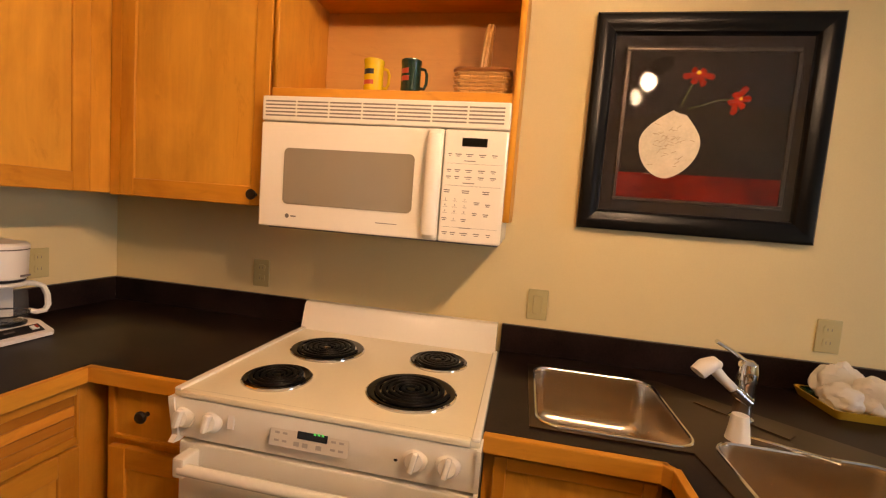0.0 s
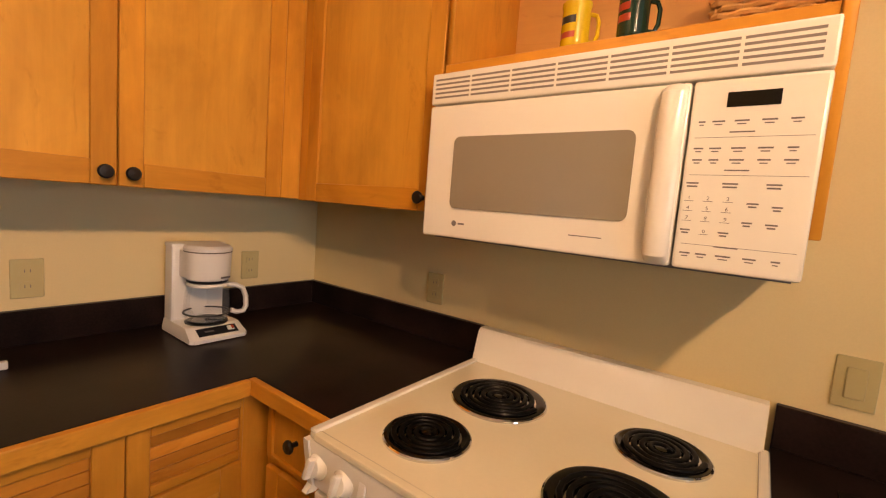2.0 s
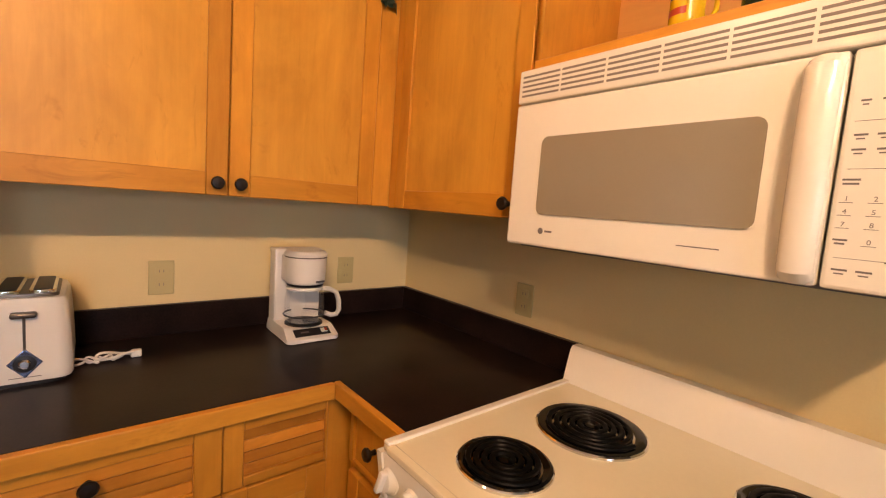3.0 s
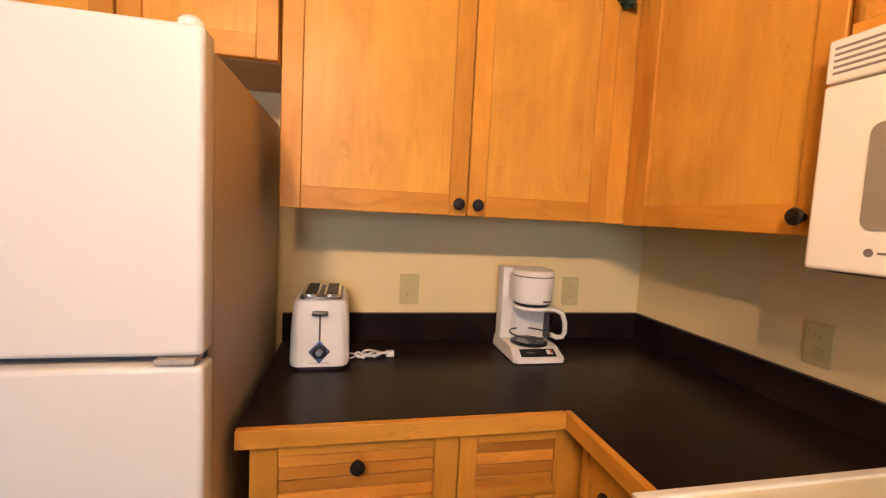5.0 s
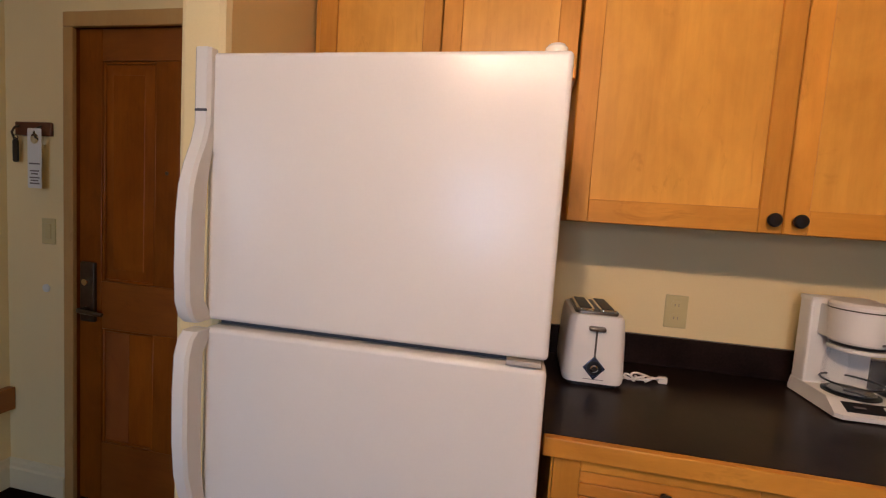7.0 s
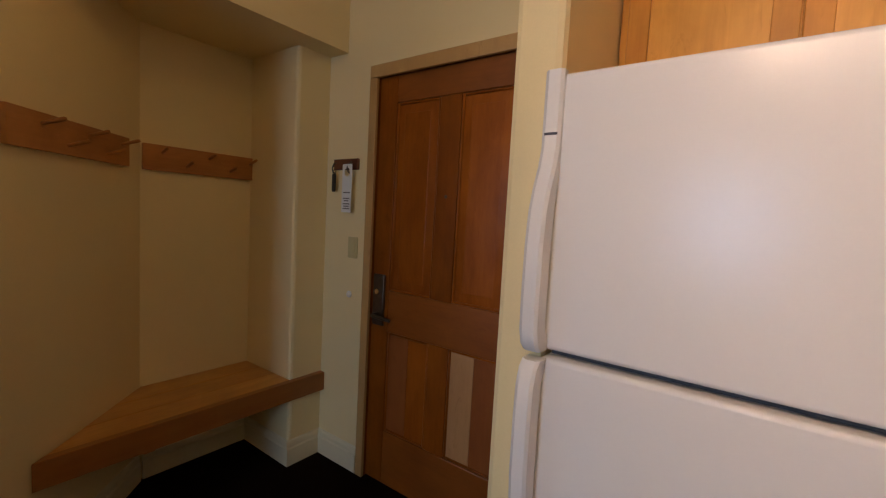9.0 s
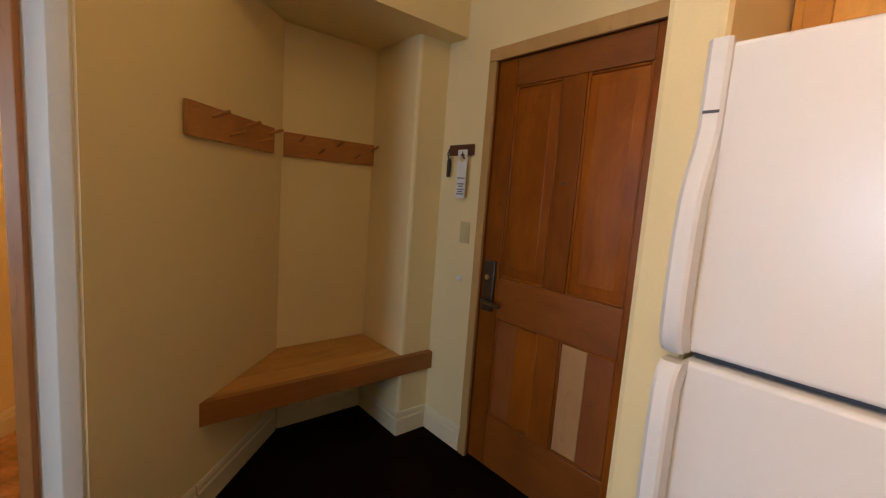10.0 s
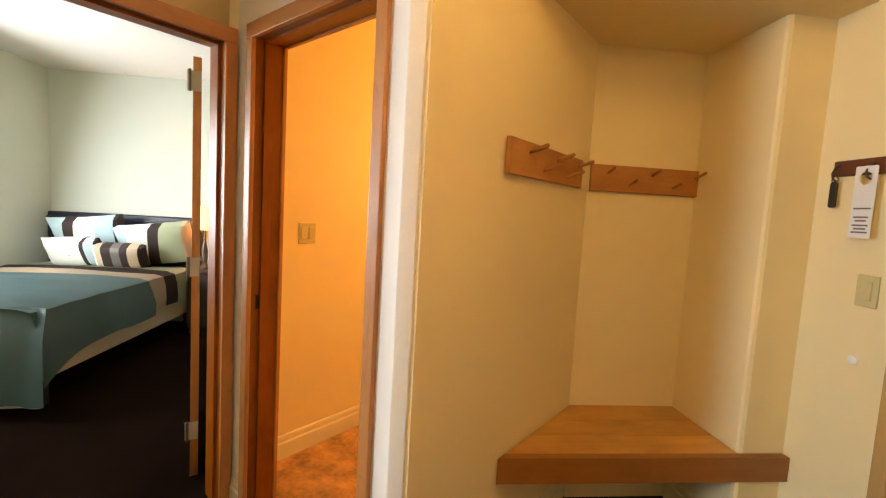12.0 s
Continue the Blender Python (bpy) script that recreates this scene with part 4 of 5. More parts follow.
# coffee maker
cm = thing("coffee_maker", pose(0.195, -0.572, TOP), "white drip coffee maker with a glass carafe", "coffee maker")
bm = bm_new()
lo = [(-0.110, -0.088), (0.100, -0.090), (0.112, -0.078), (0.112, 0.078), (0.100, 0.090), (-0.110, 0.088)]
hi = [(-0.108, -0.084), (0.050, -0.084), (0.062, -0.074), (0.062, 0.074), (0.050, 0.084), (-0.108, 0.084)]
r0 = [bm.verts.new((x, y, 0.004)) for x, y in lo]
r1 = [bm.verts.new((x, y, 0.016)) for x, y in lo]
r2 = [bm.verts.new((x, y, 0.044)) for x, y in hi]
for a, b in ((r0, r1), (r1, r2)):
    for i in range(6):
        bm.faces.new((a[i], a[(i + 1) % 6], b[(i + 1) % 6], b[i]))
bm.faces.new(r0), bm.faces.new(r2)
body = part("base", bm, PLASTIC, cm)
FRONT = pose(0.087, 0, 0.030, 0, 29.2, 0)
part("switch_panel", box(bm_new(), -0.017, 0.017, -0.062, 0.062, 0.0, 0.003, 0.001), BLACK, body, "black switch panel", FRONT)
part("rocker_switch", box(bm_new(), -0.009, 0.009, 0.030, 0.052, 0.002, 0.008, 0.002), PLASTIC, body, "", FRONT)
part("pilot_light", box(bm_new(), -0.007, 0.007, 0.042, 0.050, 0.0075, 0.0088), RED, body, "red pilot light", FRONT)
part("name_bar", box(bm_new(), -0.003, 0.003, -0.040, -0.012, 0.0028, 0.0036), GREY, body, "", FRONT)
part("warming_plate", lathe(bm_new(), [(0.064, 0.044), (0.064, 0.048), (0.0, 0.049)], 28), BLACK, cm, "black warming plate", pose(0.010, 0, 0))
tower = part("water_tank", box(bm_new(), -0.110, -0.052, -0.084, 0.084, 0.040, 0.296, 0.008, 2), PLASTIC, cm)
part("tank_lid", box(bm_new(), -0.111, -0.051, -0.085, 0.085, 0.285, 0.299, 0.004, 2), PLASTIC, tower)
head = part("filter_basket", lathe(bm_new(), [(0.062, 0.188), (0.066, 0.193), (0.070, 0.275), (0.070, 0.280)], 36), PLASTIC, cm, "", pose(0.010, 0, 0))
part("bridge", box(bm_new(), -0.060, 0.010, -0.062, 0.062, 0.190, 0.281, 0.004), PLASTIC, cm)
part("basket_lid", lathe(bm_new(), [(0.068, 0.280), (0.0715, 0.283), (0.0715, 0.292), (0.064, 0.300), (0.0, 0.304)], 36), PLASTIC, head)
part("lid_seam", lathe(bm_new(), [(0.0705, 0.2785), (0.0712, 0.2795), (0.0705, 0.2825)], 36), DARKMETAL, head)
part("name_bar", box(bm_new(), 0.069, 0.0708, -0.008, 0.026, 0.197, 0.203), GREY, head, "", pose(0, 0, 0, 0, 0, 15))
part("drip_ring", lathe(bm_new(), [(0.056, 0.178), (0.061, 0.181), (0.062, 0.189)], 32), BLACK, cm, "", pose(0.010, 0, 0))
carafe = part("carafe", lathe(bm_new(), [(0.0, 0.050), (0.054, 0.050), (0.063, 0.056), (0.0675, 0.080), (0.068, 0.115), (0.065, 0.145), (0.060, 0.166), (0.058, 0.167), (0.0, 0.1671)], 36), THIN, cm, "clear glass carafe", pose(0.010, 0, 0))
part("carafe_lid", lathe(bm_new(), [(0.061, 0.166), (0.063, 0.170), (0.061, 0.177), (0.0, 0.178)], 32), PLASTIC, carafe)
part("carafe_band", tube(bm_new(), [(0.0678 * math.cos(radians(a)), 0.0678 * math.sin(radians(a)), 0.077) for a in range(0, 361, 10)], 0.0028, 6), BLACK, carafe, "black carafe band")
part("coffee_residue", lathe(bm_new(), [(0.0, 0.0512), (0.050, 0.0512), (0.054, 0.053), (0.0, 0.0535)], 32), PAN, carafe, "dark carafe bottom")
hd = [(0.060, 0.166), (0.085, 0.162), (0.108, 0.150), (0.119, 0.120), (0.121, 0.085), (0.112, 0.068), (0.092, 0.066), (0.072, 0.075)]
part("carafe_handle", tube(bm_new(), [(0.2 * s, s, z) for s, z in hd], 0.0095, 10, 0.9), PLASTIC, carafe, "white loop handle")


# mugs and basket on the open shelf
def mug(m, mat, label, stripes):
    g = thing("mug", m @ Matrix.Diagonal((0.88, 0.88, 0.92, 1)), label, "mug", "mugs on the shelf")
    part("cup", lathe(bm_new(), [(0.030, 0.0), (0.033, 0.004), (0.034, 0.012), (0.034, 0.092), (0.036, 0.098), (0.036, 0.106), (0.033, 0.108), (0.031, 0.104), (0.031, 0.010), (0.0, 0.008)], 28), mat, g)
    part("handle", tube(bm_new(), [(0.032, 0, 0.088), (0.050, 0, 0.086), (0.057, 0, 0.070), (0.056, 0, 0.040), (0.048, 0, 0.024), (0.032, 0, 0.024)], 0.0055, 8), mat, g)
    for z0, z1, a0, a1, sm in stripes:
        bm = bm_new()
        rows = [[bm.verts.new((0.0345 * math.cos(radians(a)), 0.0345 * math.sin(radians(a)), z)) for a in range(a0, a1 + 1, 8)] for z in (z0, z1)]
        for i in range(len(rows[0]) - 1):
            bm.faces.new((rows[0][i], rows[0][i + 1], rows[1][i + 1], rows[1][i]))
        part("printed_band", bm, sm, g)


mug(pose(1.264, -0.292, 1.761, 0, 0, 38), YELLOW, "yellow glazed mug with dark and red lettering bands", [(0.055, 0.072, -180, -108, BLACK), (0.022, 0.036, -188, -108, RED)])
mug(pose(1.384, -0.292, 1.761, 0, 0, 30), DGREEN, "dark green glazed mug with red bands", [(0.060, 0.076, -176, -116, RED), (0.036, 0.052, -172, -110, RED)])

basket = thing("wicker_basket", pose(1.602, -0.245, 1.760), "small woven wicker basket with an arched handle", "basket")
BW, BD = 0.078, 0.055
part("bottom", prism(bm_new(), rounded(-BW, BW, -BD, BD, 0.02), 0.0, 0.004), WICKER, basket)
ring = rounded(-BW, BW, -BD, BD, 0.02, 4)
per = []
for (ax, ay), (bx, by) in zip(ring, ring[1:] + ring[:1]):
    n = max(1, int(math.hypot(bx - ax, by - ay) / 0.012))
    per += [(ax + (bx - ax) * k / n, ay + (by - ay) * k / n) for k in range(n)]
for k in range(6):
    pts = [(x * (1 + 0.05 * k / 6 + 0.035 * (1 if (i // 2 + k) % 2 else -1)), y * (1 + 0.05 * k / 6 + 0.05 * (1 if (i // 2 + k) % 2 else -1)), 0.009 + k * 0.011) for i, (x, y) in enumerate(per)]
    part("strand", tube(bm_new(), pts + pts[:1], 0.0055, 6), WICKER, basket)
for i in range(0, len(per), 4):
    x, y = per[i]
    part("stake", tube(bm_new(), [(x, y, 0.002), (x * 1.05, y * 1.05, 0.074)], 0.0028, 5), WICKER, basket)
pts = [(x * 1.06, y * 1.06, 0.076) for x, y in per]
part("rim", tube(bm_new(), pts + pts[:1], 0.0065, 6), WICKER_D, basket, "dark brown rim")
for dy in (-0.006, 0.006):
    part("arched_handle", tube(bm_new(), [(dy * 0.8 + 0.012 * math.sin(a), BD * 1.05 * math.cos(a), 0.072 + 0.15 * math.sin(a)) for a in [math.pi * i / 16 for i in range(17)]], 0.0055, 6), WICKER, basket)

# ivy trailing over the corner of the cabinets
ivy = thing("ivy_garland", pose(0.300, -0.385, CT), "dark green ivy trailing over the cabinet corner", "plant")
part("vine", tube(bm_new(), [(-0.20, -0.16, 0.012), (-0.10, -0.06, 0.022), (0.0, 0.0, 0.030), (0.045, -0.006, 0.010), (0.055, -0.010, -0.06), (0.050, -0.012, -0.110)], 0.003, 6), LEAF, ivy)
bm = bm_new()
out = [(0, 0), (0.012, -0.004), (0.026, 0.004), (0.018, 0.014), (0.022, 0.028), (0.008, 0.026), (0.0, 0.042), (-0.008, 0.026), (-0.022, 0.028), (-0.018, 0.014), (-0.026, 0.004), (-0.012, -0.004)]
vs = [bm.verts.new((x, y, -0.25 * abs(x) - 0.1 * y)) for x, y in out]
c = bm.verts.new((0, 0.012, 0.001))
for i in range(len(vs)):
    bm.faces.new((vs[i], vs[(i + 1) % len(vs)], c))
leaf0 = part("leaf", bm, LEAF, ivy, "", pose(0.05, -0.01, -0.10, 80, 20, 60))
rl = random.Random(4)
for i in range(34):
    lf = new("leaf", leaf0.data)
    lf.parent = ivy
    if i < 18:
        lf.matrix_basis = pose(0.045 + rl.uniform(-0.008, 0.022), -0.008 + rl.uniform(-0.032, 0.032), rl.uniform(-0.112, 0.02), rl.uniform(60, 130), rl.uniform(-40, 40), rl.uniform(30, 150))
    else:
        f = rl.random()
        lf.matrix_basis = pose(-0.20 + 0.25 * f, -0.16 + 0.16 * f + rl.uniform(-0.03, 0.03), 0.03 + rl.uniform(0, 0.03), rl.uniform(-40, 40), rl.uniform(-40, 40), rl.uniform(0, 360))

# framed picture
pic = thing("framed_picture", pose(2.313, 0, 1.758), "black lacquer framed picture of a vase with red flowers", "picture")
PW, PH = 0.367, 0.363


def frame_side(length, m):
    """A moulded frame bar with mitred ends, outer edge along local x at y = 0."""
    prof = [(0.0, 0.002), (0.0, 0.026), (0.008, 0.034), (0.026, 0.036), (0.044, 0.028), (0.060, 0.025), (0.068, 0.014), (0.070, 0.002)]
    bm = bm_new()
    a = [bm.verts.new((-length + d, d, h)) for d, h in prof]
    b = [bm.verts.new((length - d, d, h)) for d, h in prof]
    for i in range(len(prof)):
        bm.faces.new((a[i], b[i], b[(i + 1) % len(prof)], a[(i + 1) % len(prof)]))
    bm.faces.new(a), bm.faces.new(b)
    part("frame_bar", bm, PIC_FRAME, pic, "", m)


UP = pose(0, 0, 0, 90)   # local z comes off the wall, local y is up
frame_side(PW, UP @ pose(0, -PH, 0))
frame_side(PW, UP @ pose(0, PH, 0, 0, 0, 180))
frame_side(PH, UP @ pose(PW, 0, 0, 0, 0, 90))
frame_side(PH, UP @ pose(-PW, 0, 0, 0, 0, -90))
part("mat_board", box(bm_new(), -PW + 0.066, PW - 0.066, -PH + 0.066, PH - 0.066, 0.004, 0.008), MATBOARD, pic, "", UP)
AX0, AX1, AZ0, AZ1 = -0.247, 0.256, -0.246, 0.244
art = part("canvas", box(bm_new(), AX0, AX1, AZ0, AZ1, 0.008, 0.010), PAINT_BG, pic, "dark umber painted ground", UP)
for x0, x1, z0, z1 in ((AX0 - 0.012, AX1 + 0.012, AZ0 - 0.012, AZ0), (AX0 - 0.012, AX1 + 0.012, AZ1, AZ1 + 0.012), (AX0 - 0.012, AX0, AZ0, AZ1), (AX1, AX1 + 0.012, AZ0, AZ1)):
    part("fillet", box(bm_new(), x0, x1, z0, z1, 0.008, 0.013, 0.002), FILLET, pic, "", UP)
part("painted_table", box(bm_new(), AX0, AX1, AZ0, AZ0 + 0.085, 0.010, 0.0106), PAINT_RED, art, "red painted table band")
vs = []
for i in range(48):
    a = 2 * math.pi * i / 48
    up = max(0.0, math.sin(a))
    vs.append((-0.094 + 0.096 * math.cos(a) * (1 - 0.60 * up ** 2.2) + 0.024 * up ** 2, -0.058 + (0.118 - 0.020 * max(0.0, math.cos(a))) * math.sin(a)))
part("painted_vase", prism(bm_new(), vs, 0.0106, 0.0114), PAINT_VASE, art, "ivory painted vase")
part("vase_mouth", prism(bm_new(), [(0.034 * math.cos(math.pi * i / 8), 0.012 * math.sin(math.pi * i / 8)) for i in range(16)], 0.0113, 0.0116), PAINT_BG, art, "dark painted vase mouth", pose(-0.066, 0.052, 0, 0, 0, -16))
rp = random.Random(7)
for i in range(46):
    x, z = -0.094 + rp.gauss(0.0, 0.030), -0.062 + rp.gauss(0, 0.040)
    part("brush_mark", box(bm_new(), -rp.uniform(0.004, 0.014), 0.006, -0.0008, 0.0008, 0.0114, 0.0117), PAINT_LINE, art, "", pose(x, z, 0, 0, 0, rp.uniform(-30, 60)))
for pts in ([(-0.075, 0.052, 0.0108), (-0.058, 0.10, 0.0108), (-0.032, 0.165, 0.0108)], [(-0.068, 0.052, 0.0108), (-0.01, 0.068, 0.0108), (0.04, 0.088, 0.0108), (0.082, 0.090, 0.0108)]):
    part("painted_stem", tube(bm_new(), pts, 0.0022, 6, 0.3), PAINT_STEM, art)
for cx, cz, tilt in ((-0.028, 0.170, 0), (0.095, 0.090, 70)):
    for a, l in ((192, 0.050), (245, 0.036), (300, 0.044), (350, 0.052), (40, 0.026), (140, 0.028)):
        pet = [(0, -0.002), (0.5 * l, -0.009), (0.92 * l, -0.011), (l, 0.002), (0.8 * l, 0.010), (0.4 * l, 0.007), (0, 0.002)]
        part("painted_petal", prism(bm_new(), pet, 0.0108, 0.0113 + a * 1e-6), PAINT_FLOWER, art, "", pose(cx, cz, 0, 0, 0, a + tilt))
    part("flower_eye", lathe(bm_new(), [(0.008, 0.0113), (0.0, 0.0122)], 10), YELLOW, art, "", pose(cx + (0.012 if tilt else 0.0), cz + 0.004, 0))
gl = part("glass", box(bm_new(), -PW + 0.066, PW - 0.066, -PH + 0.066, PH - 0.066, 0.0150, 0.0165), PGLASS, pic, "clear picture glass", UP)
gl.visible_shadow = False

# faucet, stopper, tray
fc = thing("kitchen_faucet", pose(2.385, -0.345, TOP + 0.004) @ Matrix.Diagonal((1, 1, 0.9, 1)), "chrome single-lever faucet with a white pull-out spray", "faucet")
part("body", lathe(bm_new(), [(0.030, 0.0), (0.030, 0.006), (0.023, 0.014), (0.022, 0.11), (0.025, 0.115), (0.025, 0.150), (0.022, 0.170), (0.012, 0.180), (0.0, 0.182)], 28), CHROME, fc)
part("lever", tube(bm_new(), [(0.0, 0, 0.172), (-0.018, 0.004, 0.184), (-0.045, 0.008, 0.205), (-0.078, 0.012, 0.224)], [0.012, 0.012, 0.011, 0.012], 12, 0.55), CHROME, fc)
part("spout_socket", tube(bm_new(), [(0.005, -0.005, 0.060), (-0.024, -0.016, 0.085), (-0.042, -0.022, 0.100)], [0.020, 0.018, 0.016], 14), CHROME, fc)
part("spray_neck", tube(bm_new(), [(-0.040, -0.022, 0.098), (-0.075, -0.032, 0.130), (-0.100, -0.040, 0.158)], [0.013, 0.014, 0.016], 14), PLASTIC, fc)
part("spray_head", tube(bm_new(), [(-0.086, -0.036, 0.166), (-0.100, -0.041, 0.172), (-0.122, -0.048, 0.162), (-0.142, -0.055, 0.142)], [0.012, 0.019, 0.023, 0.021], 16), PLASTIC, fc, "white spray head")
# plate takes the deck's colour, with the dark reflection in it
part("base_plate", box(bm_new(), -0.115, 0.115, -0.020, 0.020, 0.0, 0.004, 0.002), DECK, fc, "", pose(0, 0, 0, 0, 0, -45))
st = thing("drain_stopper", pose(2.318, -0.478, TOP + 0.004), "white plastic drain stopper cup beside the faucet", "stopper")
part("cup", lathe(bm_new(), [(0.027, 0.0), (0.025, 0.012), (0.020, 0.050), (0.018, 0.062), (0.012, 0.064), (0.0, 0.063)], 24), PLASTIC, st)
rod = thing("dish_brush", pose(2.335, -0.468, TOP + 0.012), "thin chrome rod lying along the sink edge", "brush")
part("rod", tube(bm_new(), [(0.0, 0.0, 0.0), (0.07, -0.028, 0.0), (0.150, -0.058, 0.0)], 0.0042, 8), CHROME, rod)
part("tip", tube(bm_new(), [(0.150, -0.058, 0.0), (0.166, -0.064, 0.0)], 0.0065, 8), CHROME, rod)

tray = thing("serving_tray", pose(2.680, -0.235, TOP), "yellow shallow tray with sloped rim on the counter", "tray")
bm = bm_new()
rings = []
for g, z in ((0.0, 0.001), (0.012, 0.028), (0.008, 0.028), (-0.004, 0.005)):
    rings.append([bm.verts.new((x, y, z)) for x, y in rounded(-g, 0.21 + g, -g, 0.185 + g, 0.012 + 0.5 * max(0, g), 3)])
for a, b in zip(rings, rings[1:]):
    for i in range(len(a)):
        bm.faces.new((a[i], a[(i + 1) % len(a)], b[(i + 1) % len(a)], b[i]))
bm.faces.new(rings[0]), bm.faces.new(rings[-1])
part("dish", bm, TRAY, tray)


def bundle(name, m, sx, sy, sz, mat, label, seed, category):
    """A soft crumpled roll of cloth."""
    bm = bm_new()
    bmesh.ops.create_icosphere(bm, subdivisions=4, radius=1.0)
    for v in bm.verts:
        n = noise.noise(v.co * 2.2 + Vector((seed, 0, 0))) * 0.22 + noise.noise(v.co * 6 + Vector((0, seed, 0))) * 0.07
        d = v.co.normalized() * (1 + n)
        v.co = (d.x * sx, d.y * sy, max(-0.75, d.z) * sz + 0.75 * sz)
    return tagged(part(name, bm, mat, None, "", m), label, category)


bundle("dish_towel", pose(2.735, -0.155, TOP + 0.006), 0.055, 0.05, 0.042, CLOTH, "white rolled dish towel in the tray", 1.5, "towel")
bundle("dish_towel", pose(2.822, -0.150, TOP + 0.006), 0.058, 0.06, 0.058, CLOTH, "white crumpled dish towel in the tray", 4.2, "towel")
bundle("dish_towel", pose(2.770, -0.085, TOP + 0.006), 0.07, 0.04, 0.068, CLOTH, "white folded dish towel at the back of the tray", 8.1, "towel")
sp = thing("scrub_sponge", pose(2.708, -0.075, TOP + 0.006), "green scrub sponge in the tray", "sponge")
part("pad", box(bm_new(), -0.02, 0.03, -0.03, 0.03, 0.0, 0.022, 0.004, 2), DGREEN, sp)

# ceiling track light
track = thing("track_light", pose(2.60, -1.60, H), "white ceiling track light with two of three spot heads lit", "light")
part("track_bar", box(bm_new(), -0.018, 0.018, -0.55, 0.55, -0.022, 0.0, 0.002), PLASTIC, track)


def spot_head(track, origin, eye, aim, bulb):
    e = Vector(eye) - origin
    d = (Vector(aim) - Vector(eye)).normalized()
    b = e - d * 0.05
    part("stem", tube(bm_new(), [(b.x, b.y, -0.02), (b.x, b.y, b.z + 0.02), tuple(b)], 0.008, 8), PLASTIC, track)
    hd = part("spot_head", tube(bm_new(), [tuple(e - d * 0.17), tuple(e - d * 0.15), tuple(e - d * 0.07), tuple(e - d * 0.012)], [0.030, 0.045, 0.055, 0.066], 20), PLASTIC, track)
    part("bulb", tube(bm_new(), [tuple(e - d * 0.012), tuple(e - d * 0.008)], 0.058, 20), bulb, hd, "unlit bulb face" if bulb is CHROME else "lit bulb face")


for eye, aim in HEADS:
    spot_head(track, Vector((2.60, -1.60, H)), eye, aim, BULB)
spot_head(track, Vector((2.60, -1.60, H)), (2.46, -1.16, 2.34), (2.7, -0.3, 1.2), CHROME)
track = thing("track_light", pose(1.0, -1.75, H), "short white ceiling track light with one lit spot head", "light")
part("track_bar", box(bm_new(), -0.018, 0.018, -0.30, 0.30, -0.022, 0.0, 0.002), PLASTIC, track)
spot_head(track, Vector((1.0, -1.75, H)), *KITCHEN_HEAD, BULB_SOFT)

# unseen fixture with a glowing dome, added to go with the hall fill
hl = thing("added_ceiling_light", pose(1.15, -2.85, H), "added unseen round flush ceiling light with a frosted dome", "light")
part("base_ring", lathe(bm_new(), [(0.13, -0.02), (0.135, -0.01), (0.135, 0.0)], 32), PLASTIC, hl)
dome = part("dome", lathe(bm_new(), [(0.0, -0.075), (0.06, -0.068), (0.105, -0.045), (0.125, -0.018)], 32), Mat("frosted_dome", (0.9, 0.85, 0.75), 0.5).emit((1.0, 0.75, 0.5), 1.5).m, hl, "frosted glass dome")

# ---- entry ----
LIGHTWOOD = Mat("pale_casing", (0.48, 0.29, 0.105), 0.42).wood(2, 0.12, 0.05).m
PALE_PLANK = Mat("pale_fir_plank", (0.48, 0.26, 0.11), 0.38).wood(2, 0.15, 0.03).m
DARK_PLANK = Mat("red_fir_plank", (0.26, 0.080, 0.018), 0.38).wood(2, 0.2, 0.05).m
entry = doorway("door_frame_3", 0.870, pose(0.08, -2.498, 0, 0, 0, -90), "pale wood door frame of the entry door", 0.11, 2.045, back=False)
for o in entry.children:
    if "casing" in o.name:
        o.data.materials[0] = LIGHTWOOD
dr = tagged(new("door_1"), "closed reddish fir entry door with four panels", "door", kind="structure")
dr.matrix_basis = pose(0.068, -2.500, 0.008, 0, 0, -90)
DW, DH = 0.866, 2.034


def fielded(x0, x1, z0, z1):
    """A door panel with a wide sloping margin round a flat field."""
    bm = bm_new()
    rings = []
    for inset, y in ((0.0, -0.022), (0.0, -0.0115), (0.040, -0.006), (0.043, -0.0035)):
        rings.append([bm.verts.new(p) for p in ((x0 + inset, y, z0 + inset), (x1 - inset, y, z0 + inset), (x1 - inset, y, z1 - inset), (x0 + inset, y, z1 - inset))])
    for a, b in zip(rings, rings[1:]):
        for i in range(4):
            bm.faces.new((a[i], a[(i + 1) % 4], b[(i + 1) % 4], b[i]))
    bm.faces.new(rings[-1])
    bm.faces.new(rings[0][::-1])
    bmesh.ops.recalc_face_normals(bm, faces=list(bm.faces))
    return bm


ys = [(0.0, 0.112), (0.376, 0.490), (0.752, DW)]
for x0, x1 in (ys[0], ys[2]):
    part("stile", box(bm_new(), x0, x1, -0.044, 0.0, 0, DH, 0.003), FIR_Z, dr)
for z0, z1 in ((0.275, 0.785), (0.992, 1.905)):
    part("mullion", box(bm_new(), ys[1][0], ys[1][1], -0.044, -0.0004, z0, z1, 0.003), FIR_Z, dr)
for z0, z1 in ((0.0, 0.275), (0.785, 0.992), (1.905, DH)):
    part("cross_rail", box(bm_new(), ys[0][1], ys[2][0], -0.044, -0.0002, z0, z1, 0.003), Mat("fir_rail", (0.235, 0.068, 0.008), 0.38).wood(0, 0.25, 0.08).m, dr)
